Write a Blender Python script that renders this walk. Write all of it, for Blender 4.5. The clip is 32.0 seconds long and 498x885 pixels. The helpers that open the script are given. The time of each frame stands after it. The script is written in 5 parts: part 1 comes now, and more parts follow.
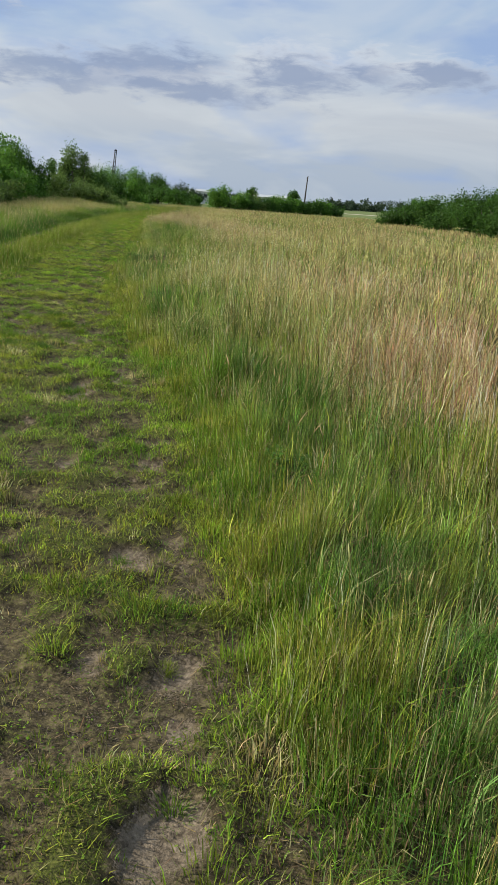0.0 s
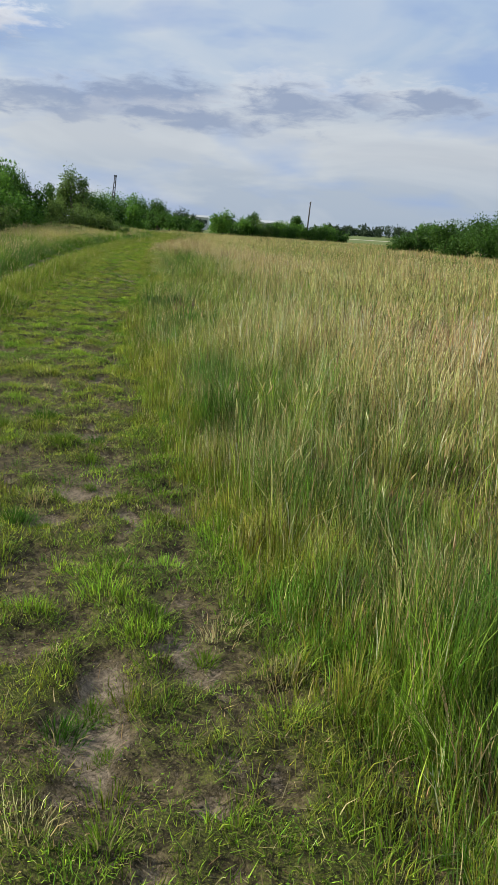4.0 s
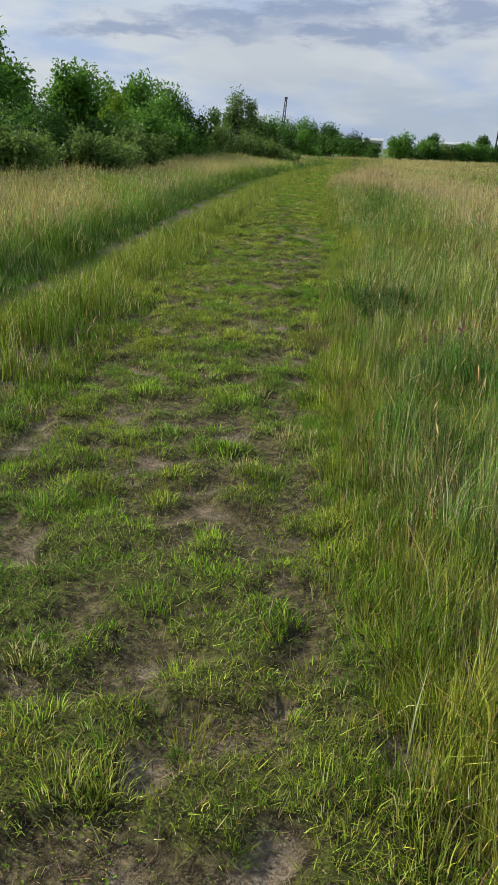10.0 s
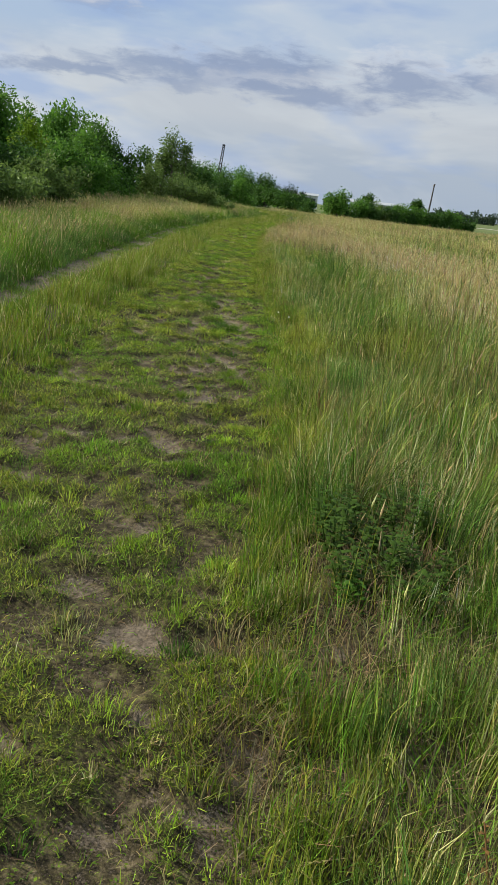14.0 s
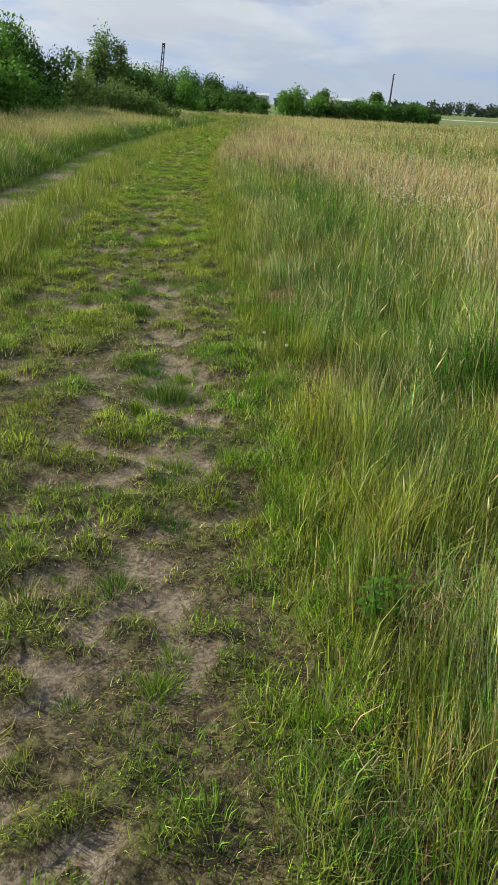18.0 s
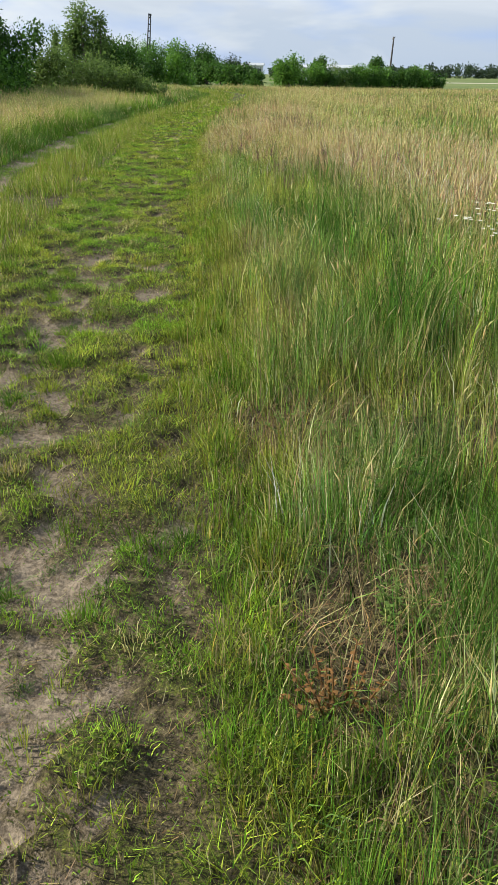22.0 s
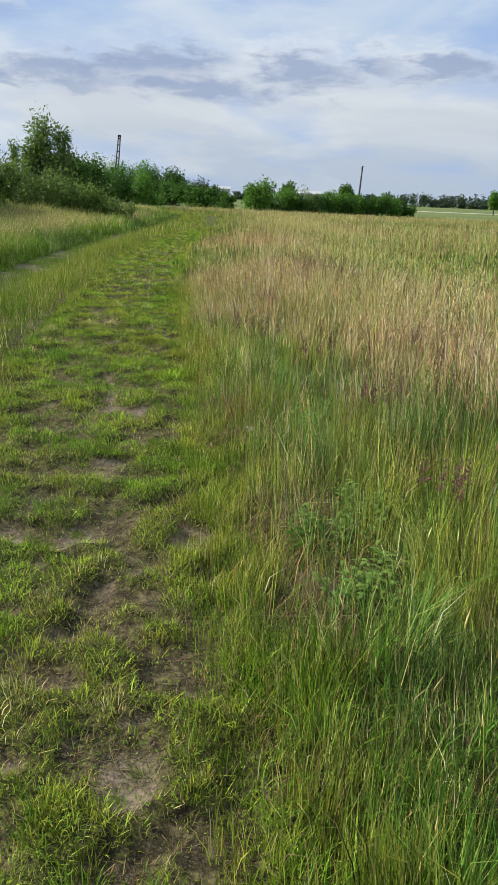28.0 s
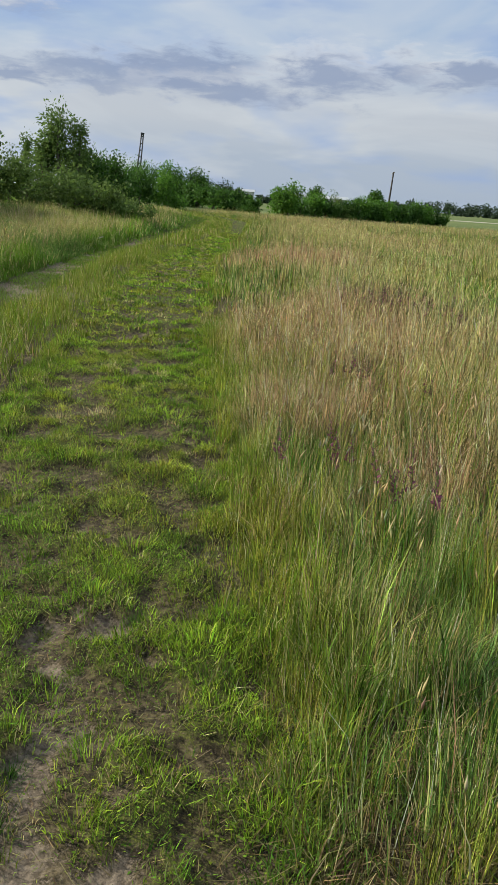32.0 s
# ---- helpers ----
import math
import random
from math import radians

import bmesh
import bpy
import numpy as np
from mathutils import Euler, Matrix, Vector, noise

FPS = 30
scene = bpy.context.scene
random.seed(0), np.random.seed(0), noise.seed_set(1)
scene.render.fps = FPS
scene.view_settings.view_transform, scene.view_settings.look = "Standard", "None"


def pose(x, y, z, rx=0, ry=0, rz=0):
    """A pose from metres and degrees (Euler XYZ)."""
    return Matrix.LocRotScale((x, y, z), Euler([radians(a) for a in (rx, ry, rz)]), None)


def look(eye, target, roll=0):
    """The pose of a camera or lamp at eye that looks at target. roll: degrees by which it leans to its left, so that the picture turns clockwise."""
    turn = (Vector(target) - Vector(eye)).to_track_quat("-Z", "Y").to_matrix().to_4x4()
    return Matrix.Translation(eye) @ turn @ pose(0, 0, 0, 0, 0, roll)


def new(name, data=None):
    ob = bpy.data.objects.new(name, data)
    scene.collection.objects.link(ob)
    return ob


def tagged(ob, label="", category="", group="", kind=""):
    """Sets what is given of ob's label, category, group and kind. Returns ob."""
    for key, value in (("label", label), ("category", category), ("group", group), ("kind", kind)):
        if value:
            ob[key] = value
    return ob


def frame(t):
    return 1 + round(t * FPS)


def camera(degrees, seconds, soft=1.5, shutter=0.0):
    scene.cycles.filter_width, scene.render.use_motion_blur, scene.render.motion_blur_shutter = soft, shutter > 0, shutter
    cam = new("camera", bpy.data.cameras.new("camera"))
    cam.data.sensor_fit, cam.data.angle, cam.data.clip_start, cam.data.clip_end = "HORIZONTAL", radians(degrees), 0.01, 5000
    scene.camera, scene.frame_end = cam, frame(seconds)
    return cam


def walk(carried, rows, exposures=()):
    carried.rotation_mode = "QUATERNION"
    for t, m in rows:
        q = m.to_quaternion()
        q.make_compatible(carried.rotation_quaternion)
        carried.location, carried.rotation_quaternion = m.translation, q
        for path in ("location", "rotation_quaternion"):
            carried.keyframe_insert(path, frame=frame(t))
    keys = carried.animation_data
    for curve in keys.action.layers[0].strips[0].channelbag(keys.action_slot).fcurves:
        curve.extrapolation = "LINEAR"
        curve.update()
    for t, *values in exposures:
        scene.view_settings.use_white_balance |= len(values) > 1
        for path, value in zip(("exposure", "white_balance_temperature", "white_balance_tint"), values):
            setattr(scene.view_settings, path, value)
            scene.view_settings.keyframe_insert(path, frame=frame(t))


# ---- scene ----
cam = camera(34.0, 32.0, soft=0.75)
PATH = [
    (0, (0.743, 0.969, 1.497), (0.739, 2.887, 0.931), 3.9),
    (0.5, (0.725, 1.499, 1.485), (0.745, 3.419, 0.925), 4.7),
    (1, (0.656, 2.025, 1.459), (0.653, 3.948, 0.91), 5.6),
    (1.5, (0.608, 2.568, 1.463), (0.587, 4.494, 0.925), 4.5),
    (2, (0.548, 3.132, 1.461), (0.509, 5.061, 0.932), 4.2),
    (2.5, (0.474, 3.657, 1.453), (0.418, 5.59, 0.944), 5.1),
    (4.5, (-0.406, 5.384, 1.48), (-0.4, 7.318, 0.97), 3.3),
    (5, (-0.532, 5.852, 1.504), (-0.566, 7.788, 1.003), 4.5),
    (5.5, (-0.61, 6.347, 1.516), (-0.828, 8.269, 1.01), 3.6),
    (6, (-0.68, 6.859, 1.503), (-1.03, 8.752, 0.962), 1.6),
    (6.5, (-0.743, 7.421, 1.477), (-1.253, 9.3, 1.019), -3.8),
    (7, (-0.811, 7.959, 1.396), (-1.524, 9.783, 0.99), -8.4),
    (7.5, (-0.922, 8.509, 1.374), (-1.701, 10.277, 0.856), -6.4),
    (8, (-1.065, 9.065, 1.404), (-1.889, 10.776, 0.777), -5.7),
    (8.5, (-1.11, 9.525, 1.403), (-1.639, 11.361, 0.814), -4.7),
    (9, (-1.274, 10.039, 1.437), (-1.845, 11.848, 0.804), -3.0),
    (9.5, (-1.341, 10.547, 1.459), (-2.024, 12.286, 0.746), -1.2),
    (10, (-1.431, 11.04, 1.514), (-1.811, 12.879, 0.826), 1.9),
    (10.5, (-1.538, 11.513, 1.534), (-1.973, 13.359, 0.898), 3.2),
    (11, (-1.648, 11.998, 1.525), (-2.033, 13.881, 0.972), 5.2),
    (11.5, (-1.727, 12.545, 1.514), (-1.962, 14.475, 1.047), 4.4),
    (12, (-1.819, 13.138, 1.523), (-2.003, 15.076, 1.062), 3.4),
    (12.5, (-1.892, 13.737, 1.516), (-2.005, 15.678, 1.045), 3.5),
    (13, (-1.931, 14.341, 1.524), (-2.047, 16.266, 0.993), 5.7),
    (13.5, (-2.013, 14.934, 1.507), (-2.21, 16.84, 0.934), 6.3),
    (14, (-2.062, 15.494, 1.481), (-2.269, 17.398, 0.905), 6.5),
    (14.5, (-2.174, 16.063, 1.469), (-2.416, 17.96, 0.885), 5.2),
    (16.5, (-2.431, 18.681, 1.511), (-2.586, 20.545, 0.805), 2.3),
    (17, (-2.554, 19.286, 1.492), (-2.692, 21.14, 0.755), 2.7),
    (17.5, (-2.632, 19.886, 1.481), (-2.75, 21.739, 0.737), 2.6),
    (18, (-2.724, 20.495, 1.492), (-2.837, 22.338, 0.723), 3.0),
    (18.5, (-2.763, 21.111, 1.507), (-2.858, 22.964, 0.762), 3.1),
    (19, (-2.764, 21.72, 1.511), (-2.873, 23.595, 0.825), 4.1),
    (19.5, (-2.733, 22.306, 1.504), (-2.87, 24.158, 0.762), 4.2),
    (20, (-2.714, 22.87, 1.521), (-2.876, 24.678, 0.682), 3.6),
    (20.5, (-2.806, 23.392, 1.506), (-3.02, 25.181, 0.638), 2.2),
    (21, (-2.9, 23.91, 1.509), (-3.11, 25.72, 0.685), -0.3),
    (21.5, (-2.986, 24.448, 1.535), (-3.17, 26.271, 0.734), -0.4),
    (22, (-3.061, 25.012, 1.51), (-3.189, 26.83, 0.685), 0.6),
    (22.5, (-3.147, 25.583, 1.492), (-3.275, 27.407, 0.682), 0.4),
    (23, (-3.271, 26.108, 1.484), (-3.401, 27.935, 0.682), 0.5),
    (23.5, (-3.355, 26.628, 1.493), (-3.431, 28.434, 0.638), -0.2),
    (24, (-3.498, 27.206, 1.516), (-3.569, 28.994, 0.624), -0.4),
    (24.5, (-3.591, 27.798, 1.525), (-3.615, 29.575, 0.606), -0.4),
    (25, (-3.662, 28.395, 1.527), (-3.67, 30.161, 0.588), -0.2),
    (25.5, (-3.741, 28.977, 1.539), (-3.746, 30.755, 0.624), 1.5),
    (26, (-3.809, 29.541, 1.561), (-3.782, 31.34, 0.688), 2.4),
    (26.5, (-3.896, 30.085, 1.565), (-3.921, 31.922, 0.774), 2.8),
    (28.5, (-4.333, 32.235, 1.488), (-4.373, 34.155, 0.932), 2.4),
    (29, (-4.442, 32.756, 1.468), (-4.437, 34.653, 0.836), 4.2),
    (29.5, (-4.522, 33.256, 1.488), (-4.45, 35.147, 0.839), 5.6),
    (30, (-4.59, 33.772, 1.533), (-4.549, 35.676, 0.923), 7.0),
    (30.5, (-4.66, 34.295, 1.541), (-4.604, 36.207, 0.956), 4.6),
    (31, (-4.697, 34.841, 1.534), (-4.652, 36.755, 0.957), 2.0),
    (31.5, (-4.788, 35.386, 1.518), (-4.816, 37.3, 0.938), 2.7),
    (32, (-4.834, 35.918, 1.528), (-4.91, 37.834, 0.958), 3.9),
]
EXPOSURES = [(0, -0.07), (6, -0.07), (9, 0.0), (11, -0.15), (12, -0.22), (13.5, -0.15), (15, 0.0), (17, 0.15), (19, 0.02), (20, 0.32), (21, 0.42), (22, 0.32), (23, 0.36), (24, 0.45), (25, 0.52), (26, 0.40), (28.5, 0.05), (30, -0.12), (32, -0.1)]
walk(cam, [(t, look(eye, target, roll)) for t, eye, target, roll in PATH], EXPOSURES)

# ---- world and sun ----
SUN_DIR = Vector((-0.82, 0.16, 0.54)).normalized()   # towards the sun


def build_world():
    w = bpy.data.worlds.new("sky")
    scene.world = w
    w.use_nodes = True
    nt = w.node_tree
    nt.nodes.clear()
    N, L = nt.nodes.new, nt.links.new

    def math_node(op, a, b=None, c=None):
        n = N("ShaderNodeMath")
        n.operation = op
        for i, v in enumerate((a, b, c)):
            if v is None:
                continue
            if isinstance(v, (int, float)):
                n.inputs[i].default_value = v
            else:
                L(v, n.inputs[i])
        return n.outputs[0]

    def mix(fac, a, b):
        n = N("ShaderNodeMix")
        n.data_type = "RGBA"
        for sock, v in ((n.inputs[0], fac), (n.inputs[6], a), (n.inputs[7], b)):
            if isinstance(v, (int, float)):
                sock.default_value = v
            elif isinstance(v, tuple):
                sock.default_value = (*v, 1)
            else:
                L(v, sock)
        return n.outputs[2]

    tc = N("ShaderNodeTexCoord").outputs["Generated"]
    sep = N("ShaderNodeSeparateXYZ")
    L(tc, sep.inputs[0])
    x, y, z = sep.outputs
    az = math_node("MULTIPLY", math_node("ARCTAN2", x, y), 57.2958)
    el = math_node("MULTIPLY", math_node("ARCSINE", z), 57.2958)
    comb = N("ShaderNodeCombineXYZ")
    L(az, comb.inputs[0])
    L(math_node("MULTIPLY", el, 3.2), comb.inputs[1])

    def noise_tex(scale, detail, rough, dist=0.0):
        n = N("ShaderNodeTexNoise")
        n.inputs["Scale"].default_value = scale
        n.inputs["Detail"].default_value = detail
        n.inputs["Roughness"].default_value = rough
        n.inputs["Distortion"].default_value = dist
        L(comb.outputs[0], n.inputs["Vector"])
        return n

    wob = noise_tex(0.16, 6, 0.62).outputs["Color"]
    ws = N("ShaderNodeSeparateXYZ")
    L(wob, ws.inputs[0])
    azw = math_node("ADD", az, math_node("MULTIPLY", math_node("SUBTRACT", ws.outputs[0], 0.5), 5.5))
    elw = math_node("ADD", el, math_node("MULTIPLY", math_node("SUBTRACT", ws.outputs[1], 0.5), 2.6))
    # high thin cloud: a gradient by height over the horizon with soft streaks
    ramp = N("ShaderNodeValToRGB")
    L(math_node("MULTIPLY", el, 1 / 90), ramp.inputs[0])
    e = ramp.color_ramp.elements
    e[0].position, e[0].color = 0.0, (0.41, 0.51, 0.66, 1)
    e[1].position, e[1].color = 1.0, (0.42, 0.52, 0.78, 1)
    for p, c in ((0.03, (0.43, 0.51, 0.64)), (0.055, (0.56, 0.60, 0.67)), (0.072, (0.57, 0.61, 0.68)),
                 (0.10, (0.44, 0.56, 0.74)), (0.17, (0.46, 0.59, 0.79))):
        el_ = ramp.color_ramp.elements.new(p)
        el_.color = (*c, 1)
    streak = noise_tex(0.045, 5, 0.55, 0.6)
    sr = N("ShaderNodeMapRange")
    L(streak.outputs["Fac"], sr.inputs[0])
    sr.inputs[1].default_value, sr.inputs[2].default_value = 0.44, 0.60
    col = mix(math_node("MULTIPLY", sr.outputs[0], 0.75), ramp.outputs[0], (0.72, 0.76, 0.80))
    st2 = noise_tex(0.10, 4, 0.5, 0.3)
    s2 = N("ShaderNodeMapRange")
    L(st2.outputs["Fac"], s2.inputs[0])
    s2.inputs[1].default_value, s2.inputs[2].default_value = 0.48, 0.66
    col = mix(math_node("MULTIPLY", s2.outputs[0], 0.75), col, (0.32, 0.45, 0.74))

    # low grey clouds with pale sunward rims: azimuth, height, half width, half height, paleness of the rim
    ragged = math_node("MULTIPLY", math_node("SUBTRACT", noise_tex(0.42, 7, 0.62, 0.4).outputs["Fac"], 0.5), 2.4)
    clouds = ((-13.0, 7.4, 7.0, 0.75, 0.2), (-7.5, 8.2, 4.2, 0.9, 0.2), (-5.5, 6.9, 4.2, 0.6, 0.5),
              (1.0, 7.9, 3.0, 1.15, 0.6), (6.0, 8.5, 2.0, 0.75, 0.5), (10.6, 8.4, 2.9, 0.7, 0.6),
              (-19.6, 11.1, 3.8, 0.8, 1.4), (-25.2, 10.3, 2.4, 0.55, 1.4), (-20.5, 6.4, 4.0, 0.45, 0.2), (-31.0, 8.6, 3.5, 0.5, 0.1))
    for a, h, rw, rh, rim in clouds:
        def blob(da, dh, grow):
            u = math_node("MULTIPLY", math_node("SUBTRACT", azw, a + da), 1 / (1.12 * rw * grow))
            v = math_node("MULTIPLY", math_node("SUBTRACT", elw, h + dh), 1 / (1.25 * rh * grow))
            r = math_node("ADD", ragged, math_node("SQRT", math_node("ADD", math_node("MULTIPLY", u, u), math_node("MULTIPLY", v, v))))
            m = N("ShaderNodeMapRange")
            m.interpolation_type = "SMOOTHSTEP"
            L(r, m.inputs[0])
            m.inputs[1].default_value, m.inputs[2].default_value = 1.30, 0.30
            return m.outputs[0]
        col = mix(math_node("MULTIPLY", blob(-0.12 * rw, 0.35 * rh, 1.2), min(1.0, 0.8 * rim)), col, (0.88, 0.88, 0.88) if rim <= 1 else (0.98, 0.98, 0.98))
        col = mix(math_node("MULTIPLY", blob(0.05 * rw, -0.1 * rh if rim <= 1 else -0.5 * rh, 1.0), 0.80 if rim <= 1 else 0.5), col, (0.25, 0.32, 0.50))

    sky = N("ShaderNodeTexSky")
    sky.sky_type = "NISHITA"
    sky.sun_disc = False
    sky.sun_elevation = math.asin(SUN_DIR.z)
    sky.sun_rotation = math.atan2(SUN_DIR.x, SUN_DIR.y)
    bg1, bg2, add, out = N("ShaderNodeBackground"), N("ShaderNodeBackground"), N("ShaderNodeAddShader"), N("ShaderNodeOutputWorld")
    L(sky.outputs[0], bg1.inputs[0])
    bg1.inputs[1].default_value = 0.015
    L(col, bg2.inputs[0])
    bg2.inputs[1].default_value = 0.88
    L(bg1.outputs[0], add.inputs[0])
    L(bg2.outputs[0], add.inputs[1])
    L(add.outputs[0], out.inputs[0])


build_world()
sun = new("sun", bpy.data.lights.new("sun", "SUN"))
sun.data.energy, sun.data.angle, sun.data.color = 7.0, radians(0.8), (1.0, 0.93, 0.80)
sun.matrix_world = look((-60, -40, 60), Vector((-60, -40, 60)) - SUN_DIR)


# ---- materials ----
def material(name, rough=0.8):
    m = bpy.data.materials.new(name)
    m.use_nodes = True
    b = m.node_tree.nodes["Principled BSDF"]
    b.inputs["Roughness"].default_value = rough
    return m, m.node_tree, b


def tex(nt, scale, detail=4, rough=0.6, vec=None, coord="Object"):
    n = nt.nodes.new("ShaderNodeTexNoise")
    n.inputs["Scale"].default_value, n.inputs["Detail"].default_value, n.inputs["Roughness"].default_value = scale, detail, rough
    if vec is None:
        vec = nt.nodes.new("ShaderNodeTexCoord").outputs[coord]
    nt.links.new(vec, n.inputs["Vector"])
    return n


def ramp_node(nt, src, stops):
    r = nt.nodes.new("ShaderNodeValToRGB")
    e = r.color_ramp.elements
    e[0].position, e[0].color = stops[0][0], (*stops[0][1], 1)
    e[1].position, e[1].color = stops[-1][0], (*stops[-1][1], 1)
    for p, c in stops[1:-1]:
        e.new(p).color = (*c, 1)
    nt.links.new(src, r.inputs[0])
    return r.outputs[0]


def mix_rgb(nt, fac, a, b, blend="MIX"):
    n = nt.nodes.new("ShaderNodeMix")
    n.data_type, n.blend_type = "RGBA", blend
    for sock, v in ((n.inputs[0], fac), (n.inputs[6], a), (n.inputs[7], b)):
        if isinstance(v, (int, float)):
            sock.default_value = v
        elif isinstance(v, tuple):
            sock.default_value = (*v, 1)
        else:
            nt.links.new(v, sock)
    return n.outputs[2]


def bump(nt, b, height, strength, dist):
    n = nt.nodes.new("ShaderNodeBump")
    n.inputs["Strength"].default_value, n.inputs["Distance"].default_value = strength, dist
    nt.links.new(height, n.inputs["Height"])
    nt.links.new(n.outputs[0], b.inputs["Normal"])


def leafy(name, tint=None, translucent=0.3, rough=0.45, spread=0.35, spec=0.10):
    """Thin plant tissue: reflecting and letting light through. Without tint the colour is each blade's own."""
    m, nt, b = material(name, rough)
    b.inputs["Specular IOR Level"].default_value = spec
    if tint is None:
        a = nt.nodes.new("ShaderNodeAttribute")
        a.attribute_name = "tint"
        col = a.outputs["Color"]
    else:
        g = nt.nodes.new("ShaderNodeNewGeometry")
        lo, mid, hi = (tuple(v * k for v in tint) for k in (1 - spread, 1.0, 1 + spread))
        hi = (hi[0] * 1.10, hi[1] * 1.05, hi[2] * 0.9)
        col = ramp_node(nt, g.outputs["Random Per Island"], ((0.0, lo), (0.55, mid), (1.0, hi)))
        col = mix_rgb(nt, 0.35, col, ramp_node(nt, tex(nt, 0.6, 3).outputs["Fac"], ((0.3, lo), (0.7, hi))))
    nt.links.new(col, b.inputs["Base Color"])
    t = nt.nodes.new("ShaderNodeBsdfTranslucent")
    nt.links.new(col, t.inputs["Color"])
    mx = nt.nodes.new("ShaderNodeMixShader")
    mx.inputs[0].default_value = translucent
    nt.links.new(b.outputs[0], mx.inputs[1])
    nt.links.new(t.outputs[0], mx.inputs[2])
    nt.links.new(mx.outputs[0], nt.nodes["Material Output"].inputs["Surface"])
    return m


M_BLADE = leafy("grass_blade", None, 0.30, 0.6, spec=0.07)
M_STRAW = leafy("dry_grass_stem", None, 0.30, 0.65, spec=0.1)


def ground_material():
    m, nt, b = material("soil_and_turf", 0.95)
    b.inputs["Specular IOR Level"].default_value = 0.15
    a = nt.nodes.new("ShaderNodeAttribute")
    a.attribute_name = "cover"
    fine, mid, big = tex(nt, 55, 5, 0.7), tex(nt, 9, 5, 0.65), tex(nt, 0.9, 4)
    clod = tex(nt, 22, 6, 0.75)
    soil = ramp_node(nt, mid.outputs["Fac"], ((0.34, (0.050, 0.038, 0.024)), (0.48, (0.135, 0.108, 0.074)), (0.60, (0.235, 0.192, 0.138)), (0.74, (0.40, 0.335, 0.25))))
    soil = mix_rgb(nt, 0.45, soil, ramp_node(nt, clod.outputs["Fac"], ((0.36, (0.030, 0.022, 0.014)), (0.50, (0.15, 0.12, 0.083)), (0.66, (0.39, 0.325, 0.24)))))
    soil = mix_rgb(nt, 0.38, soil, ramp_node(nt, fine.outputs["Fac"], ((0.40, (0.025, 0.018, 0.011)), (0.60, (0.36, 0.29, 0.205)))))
    # brown thatch; its dark stops put the shade of gaps between tufts into colour
    shaded_thatch = ramp_node(nt, clod.outputs["Fac"], ((0.38, (0.014, 0.012, 0.006)), (0.48, (0.046, 0.038, 0.018)), (0.57, (0.120, 0.096, 0.052)), (0.70, (0.25, 0.198, 0.125))))
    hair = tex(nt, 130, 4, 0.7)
    # short turf; near-black stops paint in the shade between blades
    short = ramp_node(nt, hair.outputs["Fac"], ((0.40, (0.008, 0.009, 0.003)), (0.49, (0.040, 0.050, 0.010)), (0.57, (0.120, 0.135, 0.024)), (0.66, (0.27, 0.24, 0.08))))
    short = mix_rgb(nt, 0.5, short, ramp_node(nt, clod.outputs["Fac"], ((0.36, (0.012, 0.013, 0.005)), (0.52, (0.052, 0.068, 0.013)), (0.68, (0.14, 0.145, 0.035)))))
    sep = nt.nodes.new("ShaderNodeSeparateColor")
    nt.links.new(a.outputs["Color"], sep.inputs[0])
    edge = nt.nodes.new("ShaderNodeMath")
    edge.operation = "MULTIPLY_ADD"
    rag = nt.nodes.new("ShaderNodeMath")
    rag.operation = "ADD"
    nt.links.new(clod.outputs["Fac"], rag.inputs[0])
    nt.links.new(hair.outputs["Fac"], rag.inputs[1])
    nt.links.new(rag.outputs[0], edge.inputs[0])
    edge.inputs[1].default_value, edge.inputs[2].default_value = 1.0, -1.0
    add = nt.nodes.new("ShaderNodeMath")
    add.operation = "ADD"
    nt.links.new(sep.outputs[0], add.inputs[0])
    nt.links.new(edge.outputs[0], add.inputs[1])

    def between(lo, hi):
        n = nt.nodes.new("ShaderNodeMapRange")
        nt.links.new(add.outputs[0], n.inputs[0])
        n.inputs[1].default_value, n.inputs[2].default_value = lo, hi
        return n.outputs[0]
    col = mix_rgb(nt, between(0.22, 0.42), soil, shaded_thatch)
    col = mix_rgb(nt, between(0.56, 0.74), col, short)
    dry = ramp_node(nt, big.outputs["Fac"], ((0.3, (0.06, 0.05, 0.02)), (0.7, (0.12, 0.10, 0.04))))
    col = mix_rgb(nt, sep.outputs[1], col, dry)
    far = ramp_node(nt, tex(nt, 0.03, 4).outputs["Fac"], ((0.35, (0.085, 0.125, 0.035)), (0.65, (0.14, 0.17, 0.055))))
    col = mix_rgb(nt, sep.outputs[2], col, far)
    nt.links.new(col, b.inputs["Base Color"])
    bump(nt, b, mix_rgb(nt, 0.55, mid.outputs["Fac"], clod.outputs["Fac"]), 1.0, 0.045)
    return m


M_GROUND = ground_material()


def bark(name, lo, hi, scale=14):
    m, nt, b = material(name, 0.9)
    tcn = nt.nodes.new("ShaderNodeTexCoord")
    mp = nt.nodes.new("ShaderNodeMapping")
    mp.inputs["Scale"].default_value = (1, 1, 0.15)
    nt.links.new(tcn.outputs["Object"], mp.inputs[0])
    n = tex(nt, scale, 5, 0.7, mp.outputs[0])
    nt.links.new(ramp_node(nt, n.outputs["Fac"], ((0.3, lo), (0.7, hi))), b.inputs["Base Color"])
    bump(nt, b, n.outputs["Fac"], 0.6, 0.02)
    return m


M_BARK = bark("bark", (0.05, 0.04, 0.03), (0.17, 0.14, 0.11))
M_POLE = bark("weathered_pole_wood", (0.03, 0.026, 0.022), (0.085, 0.075, 0.065))
M_CONCRETE = bark("old_concrete", (0.03, 0.03, 0.03), (0.08, 0.078, 0.075), 6)
M_PLANK = bark("bleached_wood", (0.26, 0.24, 0.20), (0.44, 0.41, 0.36), 20)


